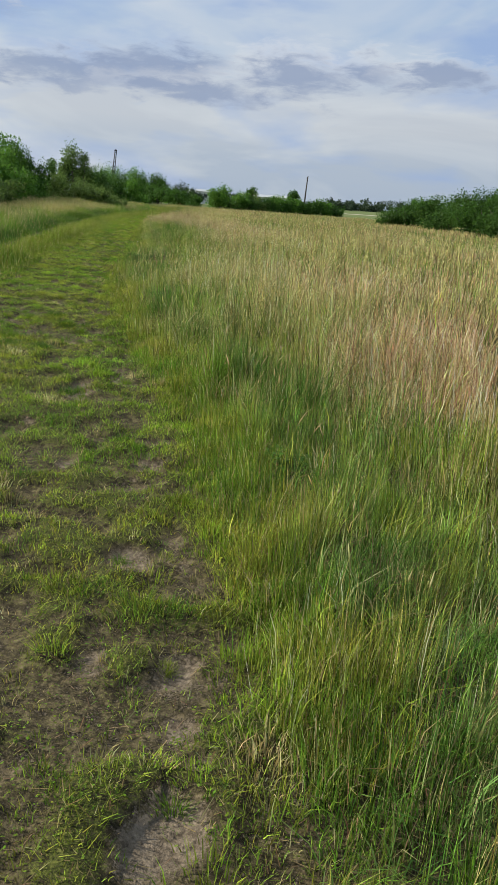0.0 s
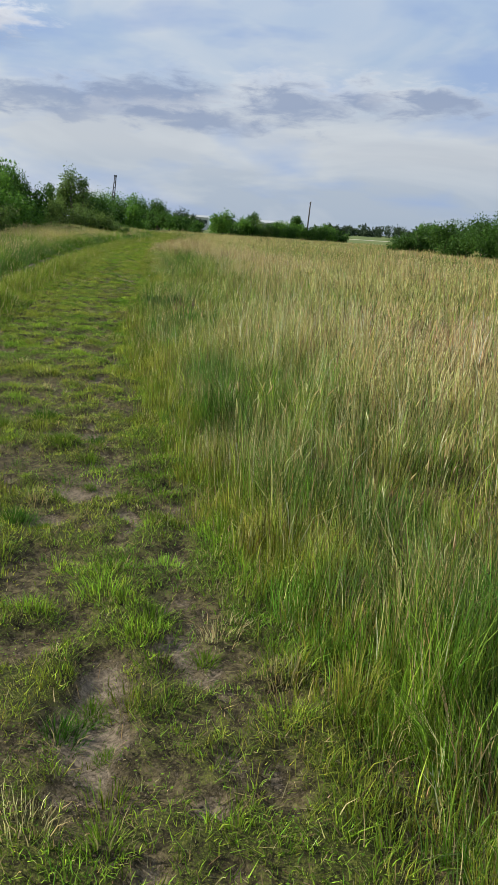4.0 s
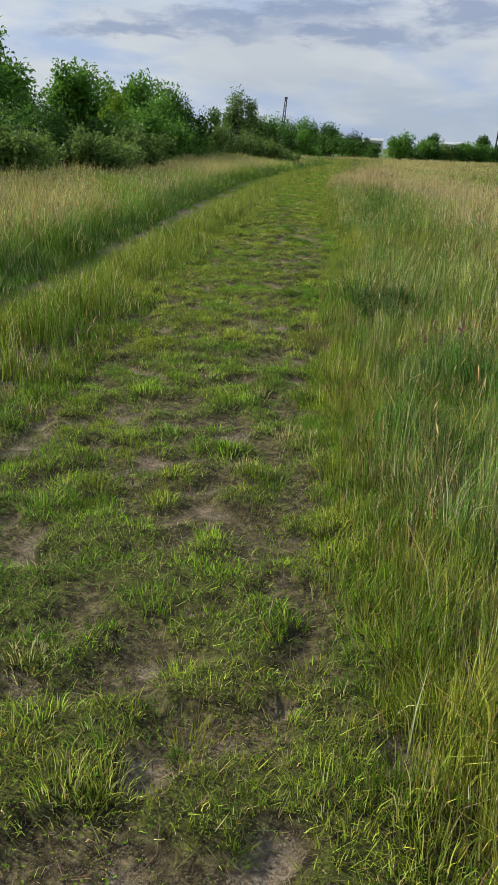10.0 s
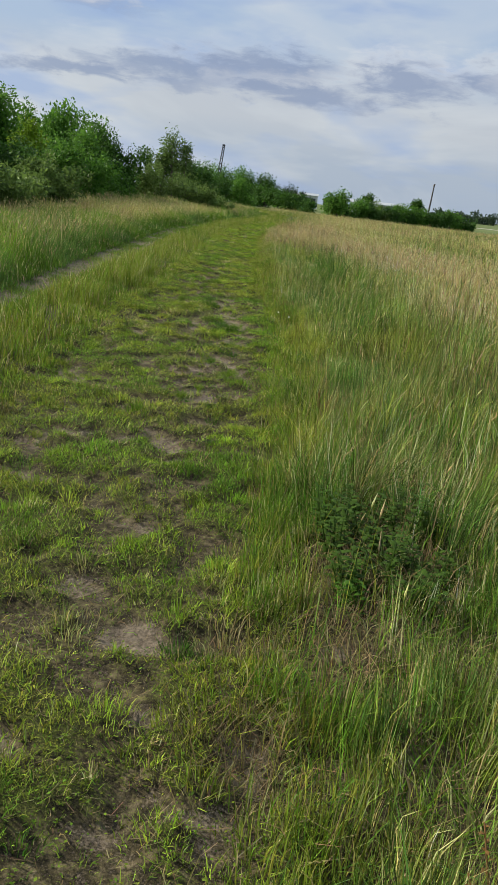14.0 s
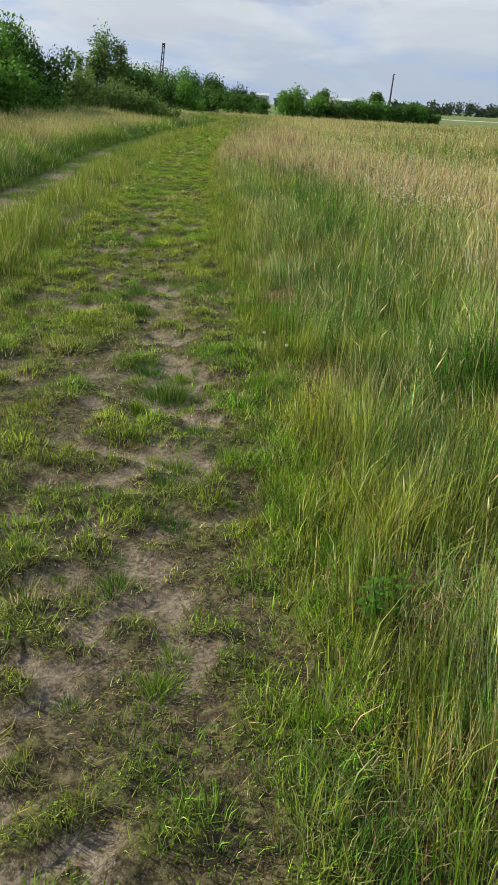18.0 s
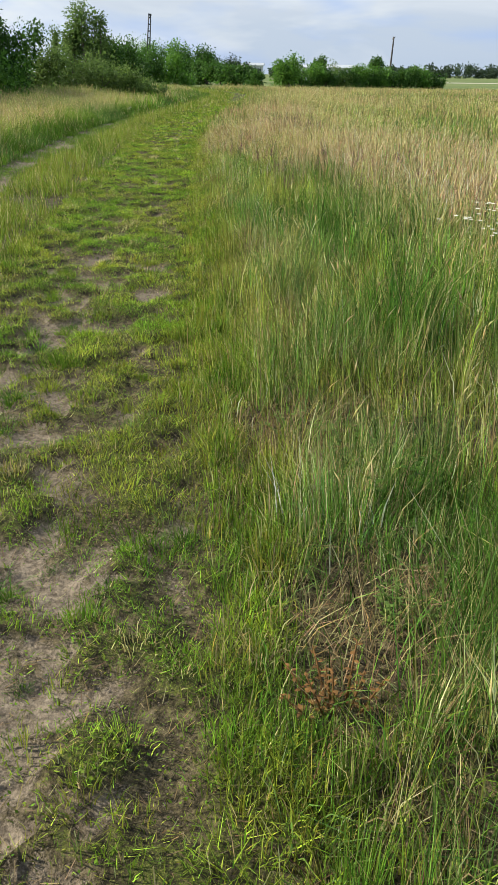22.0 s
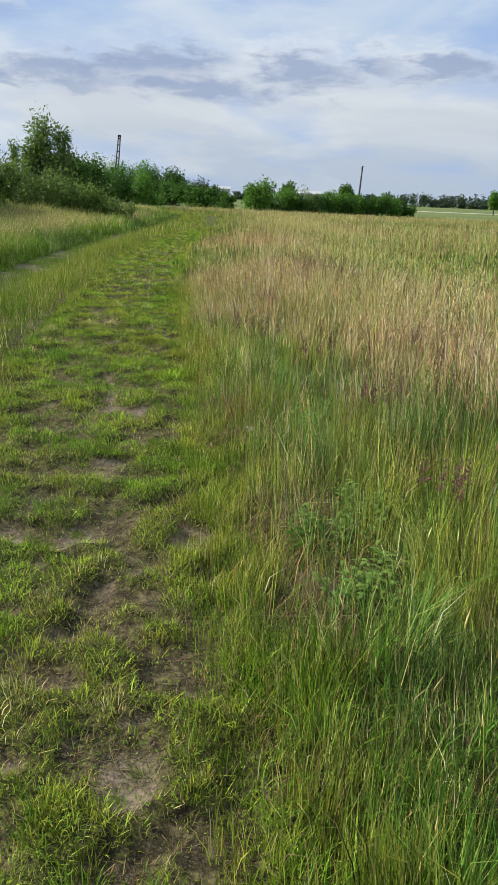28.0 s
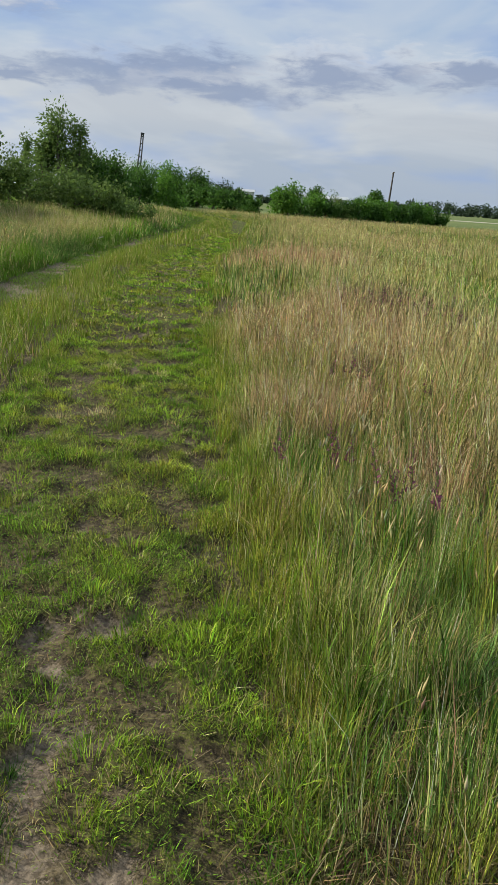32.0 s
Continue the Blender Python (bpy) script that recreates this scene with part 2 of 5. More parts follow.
def plain(name, lo, hi, rough=0.7, scale=3.0, metal=0.0):
    m, nt, b = material(name, rough)
    b.inputs["Metallic"].default_value = metal
    n = tex(nt, scale, 5, 0.6)
    nt.links.new(ramp_node(nt, n.outputs["Fac"], ((0.3, lo), (0.7, hi))), b.inputs["Base Color"])
    return m


M_WHITE = plain("white_cladding", (0.40, 0.42, 0.43), (0.55, 0.56, 0.56))
M_ROOF = plain("pale_roof_sheet", (0.32, 0.35, 0.36), (0.45, 0.47, 0.48), 0.6)
M_DARKGLASS = plain("dark_window", (0.02, 0.025, 0.03), (0.05, 0.055, 0.06), 0.2)
M_METAL = plain("galvanised_steel", (0.25, 0.26, 0.27), (0.4, 0.41, 0.42), 0.45, 8, 0.8)
M_CERAMIC = plain("glazed_insulator", (0.35, 0.33, 0.3), (0.5, 0.48, 0.45), 0.3, 8)

# leaf colours by kind
LEAF = {
    "ash": leafy("ash_leaf", (0.100, 0.225, 0.032), 0.38, 0.45, 0.50),
    "dark": leafy("dark_shrub_leaf", (0.055, 0.128, 0.022), 0.36, 0.45, 0.50),
    "grey": leafy("grey_green_leaf", (0.118, 0.190, 0.046), 0.38, 0.5, 0.45),
    "bright": leafy("bright_sapling_leaf", (0.15, 0.255, 0.022), 0.4, 0.4, 0.30),
    "hedge": leafy("hedge_leaf", (0.058, 0.130, 0.024), 0.3, 0.4, 0.42),
    "poplar": leafy("poplar_leaf", (0.125, 0.205, 0.055), 0.42, 0.4, 0.40),
    "far": leafy("far_wood_leaf", (0.050, 0.080, 0.045), 0.2, 0.6, 0.30),
    "rust": leafy("withered_weed_leaf", (0.175, 0.095, 0.035), 0.2, 0.6, 0.45),
    "weed": leafy("broad_weed_leaf", (0.055, 0.130, 0.016), 0.3, 0.42, 0.35),
    "broad": leafy("pale_broad_weed_leaf", (0.105, 0.180, 0.038), 0.25, 0.55, 0.45, 0.15),
    "nettle": leafy("dark_weed_leaf", (0.042, 0.086, 0.010), 0.25, 0.6, 0.4, 0.15),
}
M_PURPLE = leafy("purple_sage_flower", (0.155, 0.050, 0.085), 0.2, 0.6, 0.45)
M_WHITEFL = leafy("white_petal", (0.75, 0.75, 0.66), 0.2, 0.6, 0.1)

# ---- plan: lines along the track, x for each y ----
Y_ = (-8, 0, 3, 6.4, 9.7, 13, 16, 19.3, 25, 28, 31, 35, 40, 45, 50, 56, 75, 95, 112, 130)
EDGE_R = (2.4, 1.33, 0.93, 0.36, -0.58, -1.34, -1.94, -2.34, -2.80, -3.40, -3.83, -4.38, -5.02, -5.74, -6.30, -6.75, -7.3, -8.3, -12.2, -24)
EDGE_MR = (0.2, -1, -1.45, -2.05, -2.85, -3.4, -3.75, -4.2, -4.95, -5.2, -5.5, -5.95, -6.6, -7.2, -7.75, -8.2, -8.1, -9.6, -14.2, -27)
EDGE_ML = (-1.6, -2.4, -2.8, -3.2, -3.7, -4.3, -4.75, -5.2, -5.95, -6.3, -6.55, -7.15, -7.9, -8.35, -8.8, -9.3, -9.75, -11, -15.4, -28)
EDGE_LT = (-2.8, -3.7, -4, -4.4, -4.75, -5.1, -5.45, -5.8, -6.6, -7.05, -7.5, -8.05, -8.7, -9.35, -9.75, -10.1, -10.5, -12, -16.6, -30)


def line(values):
    return lambda y: np.interp(y, Y_, values)


R_, MR_, ML_, LT_ = line(EDGE_R), line(EDGE_MR), line(EDGE_ML), line(EDGE_LT)
RNG = np.random.default_rng(7)
TABLE = RNG.random((256, 256))


def vnoise(x, y, size, off=0):
    """Smooth noise from 0 to 1 with features of that size in metres."""
    u, v = np.asarray(x, float) / size + off * 17.3, np.asarray(y, float) / size + off * 31.7
    i, j = np.floor(u).astype(int), np.floor(v).astype(int)
    f, g = u - i, v - j
    f, g = f * f * (3 - 2 * f), g * g * (3 - 2 * g)
    i0, i1, j0, j1 = i % 256, (i + 1) % 256, j % 256, (j + 1) % 256
    return (TABLE[i0, j0] * (1 - f) + TABLE[i1, j0] * f) * (1 - g) + (TABLE[i0, j1] * (1 - f) + TABLE[i1, j1] * f) * g


def fbm(x, y, size, off=0):
    return 0.55 * vnoise(x, y, size, off) + 0.28 * vnoise(x, y, size / 2.1, off + 3) + 0.17 * vnoise(x, y, size / 4.3, off + 5)


def step(a, b, v):
    k = np.clip((np.asarray(v, float) - a) / (b - a), 0, 1)
    return k * k * (3 - 2 * k)


# bare soil spots on and beside the track: x, y, radius
SPOTS = ((0.59, 2.6, 0.11), (0.28, 4.1, 0.1), (0.6, 3.0, 0.1), (-0.61, 7.0, 0.15), (-0.64, 7.3, 0.09), (-1.18, 9.2, 0.11), (-1.16, 8.7, 0.1), (-1.55, 11.5, 0.11), (-1.37, 12.8, 0.1), (-2.0, 12.6, 0.1), (-1.66, 12.4, 0.09), (-2.17, 17.4, 0.12), (-2.48, 16.2, 0.11), (-2.26, 16.8, 0.08), (-1.95, 18.0, 0.09), (-2.64, 17.9, 0.11), (-3.15, 23.7, 0.14), (-4.39, 26.4, 0.15), (-3.33, 23.8, 0.14), (-4.33, 28.8, 0.15), (-4.02, 27.9, 0.11), (-3.5, 27.5, 0.09), (-4.92, 30.8, 0.15), (-4.34, 31.8, 0.11), (-4.22, 30.9, 0.14), (-4.54, 33.5, 0.12), (-4.52, 35.1, 0.12), (-4.05, 34.7, 0.09), (-5.04, 35.1, 0.09), (-5.09, 37.8, 0.09), (-5.42, 37.7, 0.1), (-8.39, 47.6, 0.65))


# the worn line that feet and wheels keep open: how far inside the edge, how wide, how bare
WORN_Y = (0, 4, 9, 12, 15, 18, 22, 25, 27, 30, 33, 36, 40, 50)
WORN_U = (-0.3, -0.33, -0.48, -0.6, -0.6, -0.62, -0.68, -0.62, -0.85, -0.9, -0.7, -0.42, -0.6, -0.7)
WORN_W = (0.10, 0.12, 0.13, 0.22, 0.22, 0.24, 0.34, 0.36, 0.38, 0.36, 0.30, 0.30, 0.30, 0.30)
WORN_K = (0.05, 0.08, 0.16, 0.06, 0.05, 0.07, 0.12, 0.19, 0.19, 0.12, 0.04, 0.05, 0.03, 0.02)


def bare_soil(x, y):
    """How bare the soil is, 0 to 1."""
    r, mr, ml, lt = R_(y), MR_(y), ML_(y), LT_(y)
    on = step(-0.10, 0.25, x - mr) * step(0.05, -0.30, x - r)
    c = r + np.interp(y, WORN_Y, WORN_U) + 0.16 * (vnoise(x * 0, y, 0.8, 60) - 0.5)
    worn = np.exp(-(((x - c) / np.interp(y, WORN_Y, WORN_W)) ** 2)) * np.interp(y, WORN_Y, WORN_K)
    left = np.exp(-(((x - (mr + 0.45)) / 0.40) ** 2)) * (0.07 - 0.05 * step(30, 45, y))
    b = on * step(0.52, 0.64, 0.38 * fbm(x, y, 0.22, 1) + 0.40 * fbm(x, y, 0.10, 48) + 0.22 * vnoise(x, y, 0.05, 65) + worn + left + 0.10 * (fbm(x, y, 1.7, 8) - 0.5) - 0.09)
    rut = step(-0.05, 0.15, x - lt) * step(0.1, -0.1, x - ml)
    b = np.maximum(b, rut * step(0.44, 0.62, fbm(x, y, 0.5, 2)) * (0.6 + 0.3 * step(20, 26, y)))
    wob, d = 2.2 * (fbm(x, y, 0.24, 4) - 0.5), np.full(np.shape(x), 9.0)
    for sx, sy, sr in SPOTS:
        d = np.minimum(d, ((x - sx) ** 2 + ((y - sy) * 0.8) ** 2) / sr ** 2)
    b = np.maximum(b, 0.9 * step(1.0, 0.3, np.sqrt(d) + wob))
    return b


def mounds(x, y, bare):
    """Low turf mounds on the wheel track, 0 to 1."""
    on = step(-0.25, 0.05, x - MR_(y)) * step(0.30, -0.05, x - R_(y)) * step(62, 46, y)
    return on * step(0.34, 0.60, 0.6 * vnoise(x, y, 0.15, 21) + 0.4 * fbm(x, y, 0.3, 49)) * (1 - bare)


# bare soil and mounds worked out once on a fine grid beside the track
GX, GY, GS = -13.0, -0.5, 0.032
GRID_X, GRID_Y = np.meshgrid(GX + GS * np.arange(500), GY + GS * np.arange(2000))
BARE_GRID = bare_soil(GRID_X, GRID_Y)
MOUND_GRID = mounds(GRID_X, GRID_Y, BARE_GRID)


def from_grid(grid, x, y):
    u, v = (np.asarray(x, float) - GX) / GS, (np.asarray(y, float) - GY) / GS
    ok = (u > 0) & (u < 498) & (v > 0) & (v < 1998)
    u, v = np.clip(u, 0, 498), np.clip(v, 0, 1998)
    i, j = u.astype(int), v.astype(int)
    f, g = u - i, v - j
    k = (grid[j, i] * (1 - f) + grid[j, i + 1] * f) * (1 - g) + (grid[j + 1, i] * (1 - f) + grid[j + 1, i + 1] * f) * g
    return np.where(ok, k, 0.0)


def bareness(x, y):
    return from_grid(BARE_GRID, x, y)


def cushion(x, y):
    return from_grid(MOUND_GRID, x, y)


def ground_z(x, y):
    x, y = np.asarray(x, float), np.asarray(y, float)
    r, mr, ml, lt = R_(y), MR_(y), ML_(y), LT_(y)
    near = step(130, 60, y) * step(-60, -20, x) * step(60, 20, x)
    z = 0.05 * step(-0.1, 0.5, x - r) - 0.035 * step(0.0, 0.3, x - lt) * step(0.25, -0.05, x - ml)
    z = z + 0.16 * step(0.1, -1.2, x - lt) + 0.25 * step(-1.0, -6.0, x - lt) + 0.03 * step(0, 0.3, x - ml) * step(0.2, -0.2, x - mr)
    z = z + 0.05 * (fbm(x, y, 1.6, 6) - 0.5) + 0.028 * (fbm(x, y, 0.30, 7) - 0.5) * step(60, 40, y)
    b = bareness(x, y)
    z = z + 0.042 * cushion(x, y) - 0.016 * b * step(60, 40, y)
    return z * near


# ---- mesh helpers ----
def tri_mesh(name, verts, tris, mat, tint=None, smooth=True):
    me = bpy.data.meshes.new(name)
    verts, tris = np.asarray(verts, np.float32), np.asarray(tris, np.int32)
    me.vertices.add(len(verts))
    me.vertices.foreach_set("co", verts.ravel())
    me.loops.add(tris.size)
    me.loops.foreach_set("vertex_index", tris.ravel())
    me.polygons.add(len(tris))
    me.polygons.foreach_set("loop_start", np.arange(0, tris.size, 3, dtype=np.int32))
    if smooth:
        me.polygons.foreach_set("use_smooth", np.ones(len(tris), bool))
    if tint is not None:
        at = me.attributes.new("tint", "FLOAT_COLOR", "POINT")
        at.data.foreach_set("color", np.c_[tint, np.ones(len(tint))].astype(np.float32).ravel())
    me.update(calc_edges=True)
    me.materials.append(mat)
    return me


def blade_arrays(x, y, z, h, w, lean, col, segs=2, wind=0.04, rng=RNG, way=None):
    """Curved, tapering blades of grass as triangles."""
    n = len(x)
    face = rng.uniform(0, math.tau, n)
    way = rng.uniform(0, math.tau, n) if way is None else way
    dx, dy = np.cos(way) * lean + wind * lean, np.sin(way) * lean - 0.3 * wind * lean
    ts = {1: (0.0, 1.0), 2: (0.0, 0.55, 1.0), 3: (0.0, 0.38, 0.74, 1.0)}[segs]
    rows = []
    for t in ts:
        c = np.stack([x + dx * h * t * t, y + dy * h * t * t, z + h * (t - 0.32 * np.minimum(lean, 1.4) * t * t)], 1)
        if t == 1.0:
            rows.append(c)
            continue
        k = w * (1.0 - 0.55 * t * t) * 0.5
        s = np.stack([np.cos(face) * k, np.sin(face) * k, np.zeros(n)], 1)
        rows += [c - s, c + s]
    m = len(rows)
    v = np.stack(rows, 1).reshape(-1, 3)
    base = (np.arange(n) * m)[:, None]
    tris = []
    for s in range(segs - 1):
        a = 2 * s
        tris += [base + np.array([a, a + 1, a + 3]), base + np.array([a, a + 3, a + 2])]
    a = 2 * (segs - 1)
    tris.append(base + np.array([a, a + 1, a + 2]))
    t = np.stack(tris, 1).reshape(-1, 3)
    return v, t, np.repeat(col, m, 0)


def joined(chunks):
    vs, ts, cs, off = [], [], [], 0
    for v, t, c in chunks:
        vs.append(v), ts.append(t + off), cs.append(c)
        off += len(v)
    return np.concatenate(vs), np.concatenate(ts), np.concatenate(cs)


def stuff(name, chunks, mat, label, category="grass"):
    v, t, c = joined(chunks)
    return tagged(new(name, tri_mesh(name, v, t, mat, c)), label, category, kind="stuff")


def part(name, bm, mat, parent, label=""):
    me = bpy.data.meshes.new(name)
    bm.to_mesh(me)
    bm.free()
    me.materials.append(mat)
    ob = new(name, me)
    ob.parent = parent
    return tagged(ob, label)


def mesh_part(name, me, parent, label=""):
    ob = new(name, me)
    ob.parent = parent
    return tagged(ob, label)


def empty(name, x, y, z, label, category, group="", kind=""):
    ob = new(name)
    ob.empty_display_size = 0.2
    ob.location = (x, y, z)
    return tagged(ob, label, category, group, kind)


# ---- ground ----
def build_ground():
    def axis(parts):
        out = []
        for a, b, s in parts:
            out.append(np.arange(a, b, s))
        return np.concatenate(out + [[parts[-1][1]]])
    us = axis(((-4000, -400, 400), (-400, -60, 20), (-60, -14, 2.0), (-14, -7, 0.4), (-7, -2.6, 0.16), (-2.6, 0.3, 0.048), (0.3, 1.4, 0.2), (1.4, 4, 0.3), (4, 16, 1.0), (16, 60, 4), (60, 400, 20), (400, 4000, 400)))
    ys = axis(((-2000, -200, 200), (-200, -10, 10), (-10, 0, 0.5), (0, 2, 0.2), (2, 40, 0.052), (40, 46, 0.1), (46, 64, 0.4), (64, 130, 1.0), (130, 300, 10), (300, 4900, 200)))
    U, Y = np.meshgrid(us, ys)
    X = U + R_(Y) * step(300, 130, Y)
    Z = ground_z(X, Y)
    bare = bareness(X, Y)
    far = np.clip(step(118, 126, Y) + step(30, 60, X) + step(-30, -60, X), 0, 1)
    dry = step(1.2, 4.0, X - R_(Y)) * (1 - far) * 0.9
    turf = np.maximum(cushion(X, Y), 0.9 * step(44, 62, Y) * step(0.4, -0.2, X - R_(Y)))
    cover = np.stack([(1 - bare) * (0.48 + 0.26 * turf), dry, far], -1).reshape(-1, 3)
    v = np.stack([X, Y, Z], -1).reshape(-1, 3)
    ny, nx = X.shape
    idx = np.arange(ny * nx).reshape(ny, nx)
    a, b, c, d = idx[:-1, :-1].ravel(), idx[:-1, 1:].ravel(), idx[1:, 1:].ravel(), idx[1:, :-1].ravel()
    t = np.concatenate([np.stack([a, b, c], 1), np.stack([a, c, d], 1)])
    me = tri_mesh("ground", v, t, M_GROUND)
    at = me.attributes.new("cover", "FLOAT_COLOR", "POINT")
    at.data.foreach_set("color", np.c_[cover, np.ones(len(cover))].astype(np.float32).ravel())
    tagged(new("ground", me), "brown sandy soil track with worn turf across a flat meadow", "ground", kind="structure")


build_ground()


# ---- grass ----
GREEN, FRESH, BLUE = np.array([0.074, 0.158, 0.016]), np.array([0.138, 0.228, 0.021]), np.array([0.100, 0.172, 0.050])
YELLOW, STRAW, PINK = np.array([0.270, 0.285, 0.045]), np.array([0.460, 0.405, 0.180]), np.array([0.490, 0.365, 0.200])
DARKG, BROWN = np.array([0.055, 0.130, 0.016]), np.array([0.26, 0.175, 0.09])


def blend(a, b, k):
    return a + (b - a) * np.asarray(k)[:, None]


def vary(col, n, amount=0.32):
    k = np.exp(1.15 * amount * RNG.standard_normal((n, 1)).clip(-2.4, 1.25))
    hue = 1 + 0.10 * RNG.standard_normal((n, 3)).clip(-2, 2)
    return np.clip(col * k * hue, 0.005, 0.8)


def field(u0, u1, y0, y1, dens, edge):
    """Random points between two lines beside an edge of the track: x, y, distance from the edge."""
    n = int((u1 - u0) * (y1 - y0) * dens)
    y, u = RNG.uniform(y0, y1, n), RNG.uniform(u0, u1, n)
    return edge(y) + u, y, u


# lush dark patches in the tall grass: x, y, radius
LUSH = ((-1.75, 19.3, 0.7), (-2.85, 33.4, 0.9), (-2.6, 29.4, 0.7), (-2.3, 27.0, 0.6), (-1.9, 25.0, 0.6))


# worn hollows full of brown thatch: x, y, radius
HOLLOWS = ((-4.08, 35.2, 0.36), (-3.95, 34.5, 0.34), (-1.99, 18.0, 0.30), (-2.18, 17.4, 0.16), (-1.78, 18.75, 0.42), (-3.13, 28.4, 0.30), (-2.85, 27.0, 0.28), (-3.45, 32.3, 0.25), (-4.55, 37.3, 0.30), (-4.35, 36.6, 0.25), (-2.6, 24.9, 0.30), (-3.2, 30.1, 0.2))


def hollow(x, y):
    k = np.zeros(len(x))
    for a, b, r in HOLLOWS:
        k = np.maximum(k, step(1.2, 0.6, np.hypot(x - a, (y - b) * 0.7) / r + 0.8 * (fbm(x, y, 0.25, 39) - 0.5)))
    return k


def lush(x, y):
    k = np.zeros(len(x))
    for a, b, r in LUSH:
        k = np.maximum(k, step(1.2, 0.5, np.hypot(x - a, y - b) / r + 0.6 * (fbm(x, y, 0.5, 9) - 0.5)))
    return k


# reddish patches of ripe grass: x, y, radius
RUDDY = ((2.1, 7.2, 0.75), (2.60, 8.4, 1.20), (3.30, 9.4, 1.30), (-4.88, 57.2, 2.00), (-2.60, 39.1, 1.00), (-4.63, 41.8, 0.80), (-4.07, 40.0, 0.35), (-4.52, 45.1, 1.50))


def ruddy(x, y):
    k = np.zeros(len(x))
    for a, b, r in RUDDY:
        k = np.maximum(k, step(1.3, 0.4, np.hypot(x - a, (y - b) * 0.6) / r + 0.8 * (fbm(x, y, 0.8, 54) - 0.5)))
    return k


def dryness(x, y, u):
    """0 green to 1 straw, by the distance from the track and in patches."""
    start = 1.25 - 0.25 * step(14, 8, y) + 0.75 * step(14, 20, y) * step(38, 33, y) - 0.1 * step(38, 46, y)
    k = step(-0.9, 1.3, u - start + 2.2 * (fbm(x, y, 2.2, 11) - 0.5) + 0.8 * (fbm(x, y, 0.6, 12) - 0.5))
    k = k * (1 - 0.45 * step(0.48, 0.66, fbm(x, y, 4.5, 46)))
    green = step(1.2, 0.6, np.hypot((x - 2.2) / 4.5, (y - 51) / 6.0)) + step(1.2, 0.6, np.hypot((x - 5) / 7, (y - 86) / 7)) * 0.8
    return np.clip(k - 0.7 * np.clip(green, 0, 1), 0, 1)


def clumped(x, y, per, reach):
    """Draws points together into clumps of about that many, and gives the way out of each clump's middle."""
    n = len(x)
    c = RNG.integers(0, n, max(n // per, 1))
    order = np.argsort(y[c])
    c = c[order]
    k = np.clip(np.searchsorted(y[c], y) + RNG.integers(-1, 2, n), 0, len(c) - 1)
    far = RNG.standard_normal((n, 2)) * reach
    own = RNG.random((len(c), 4))[k]
    return x[c][k] + far[:, 0], y[c][k] + far[:, 1], np.arctan2(far[:, 1], far[:, 0]) + 0.6 * RNG.standard_normal(n), own


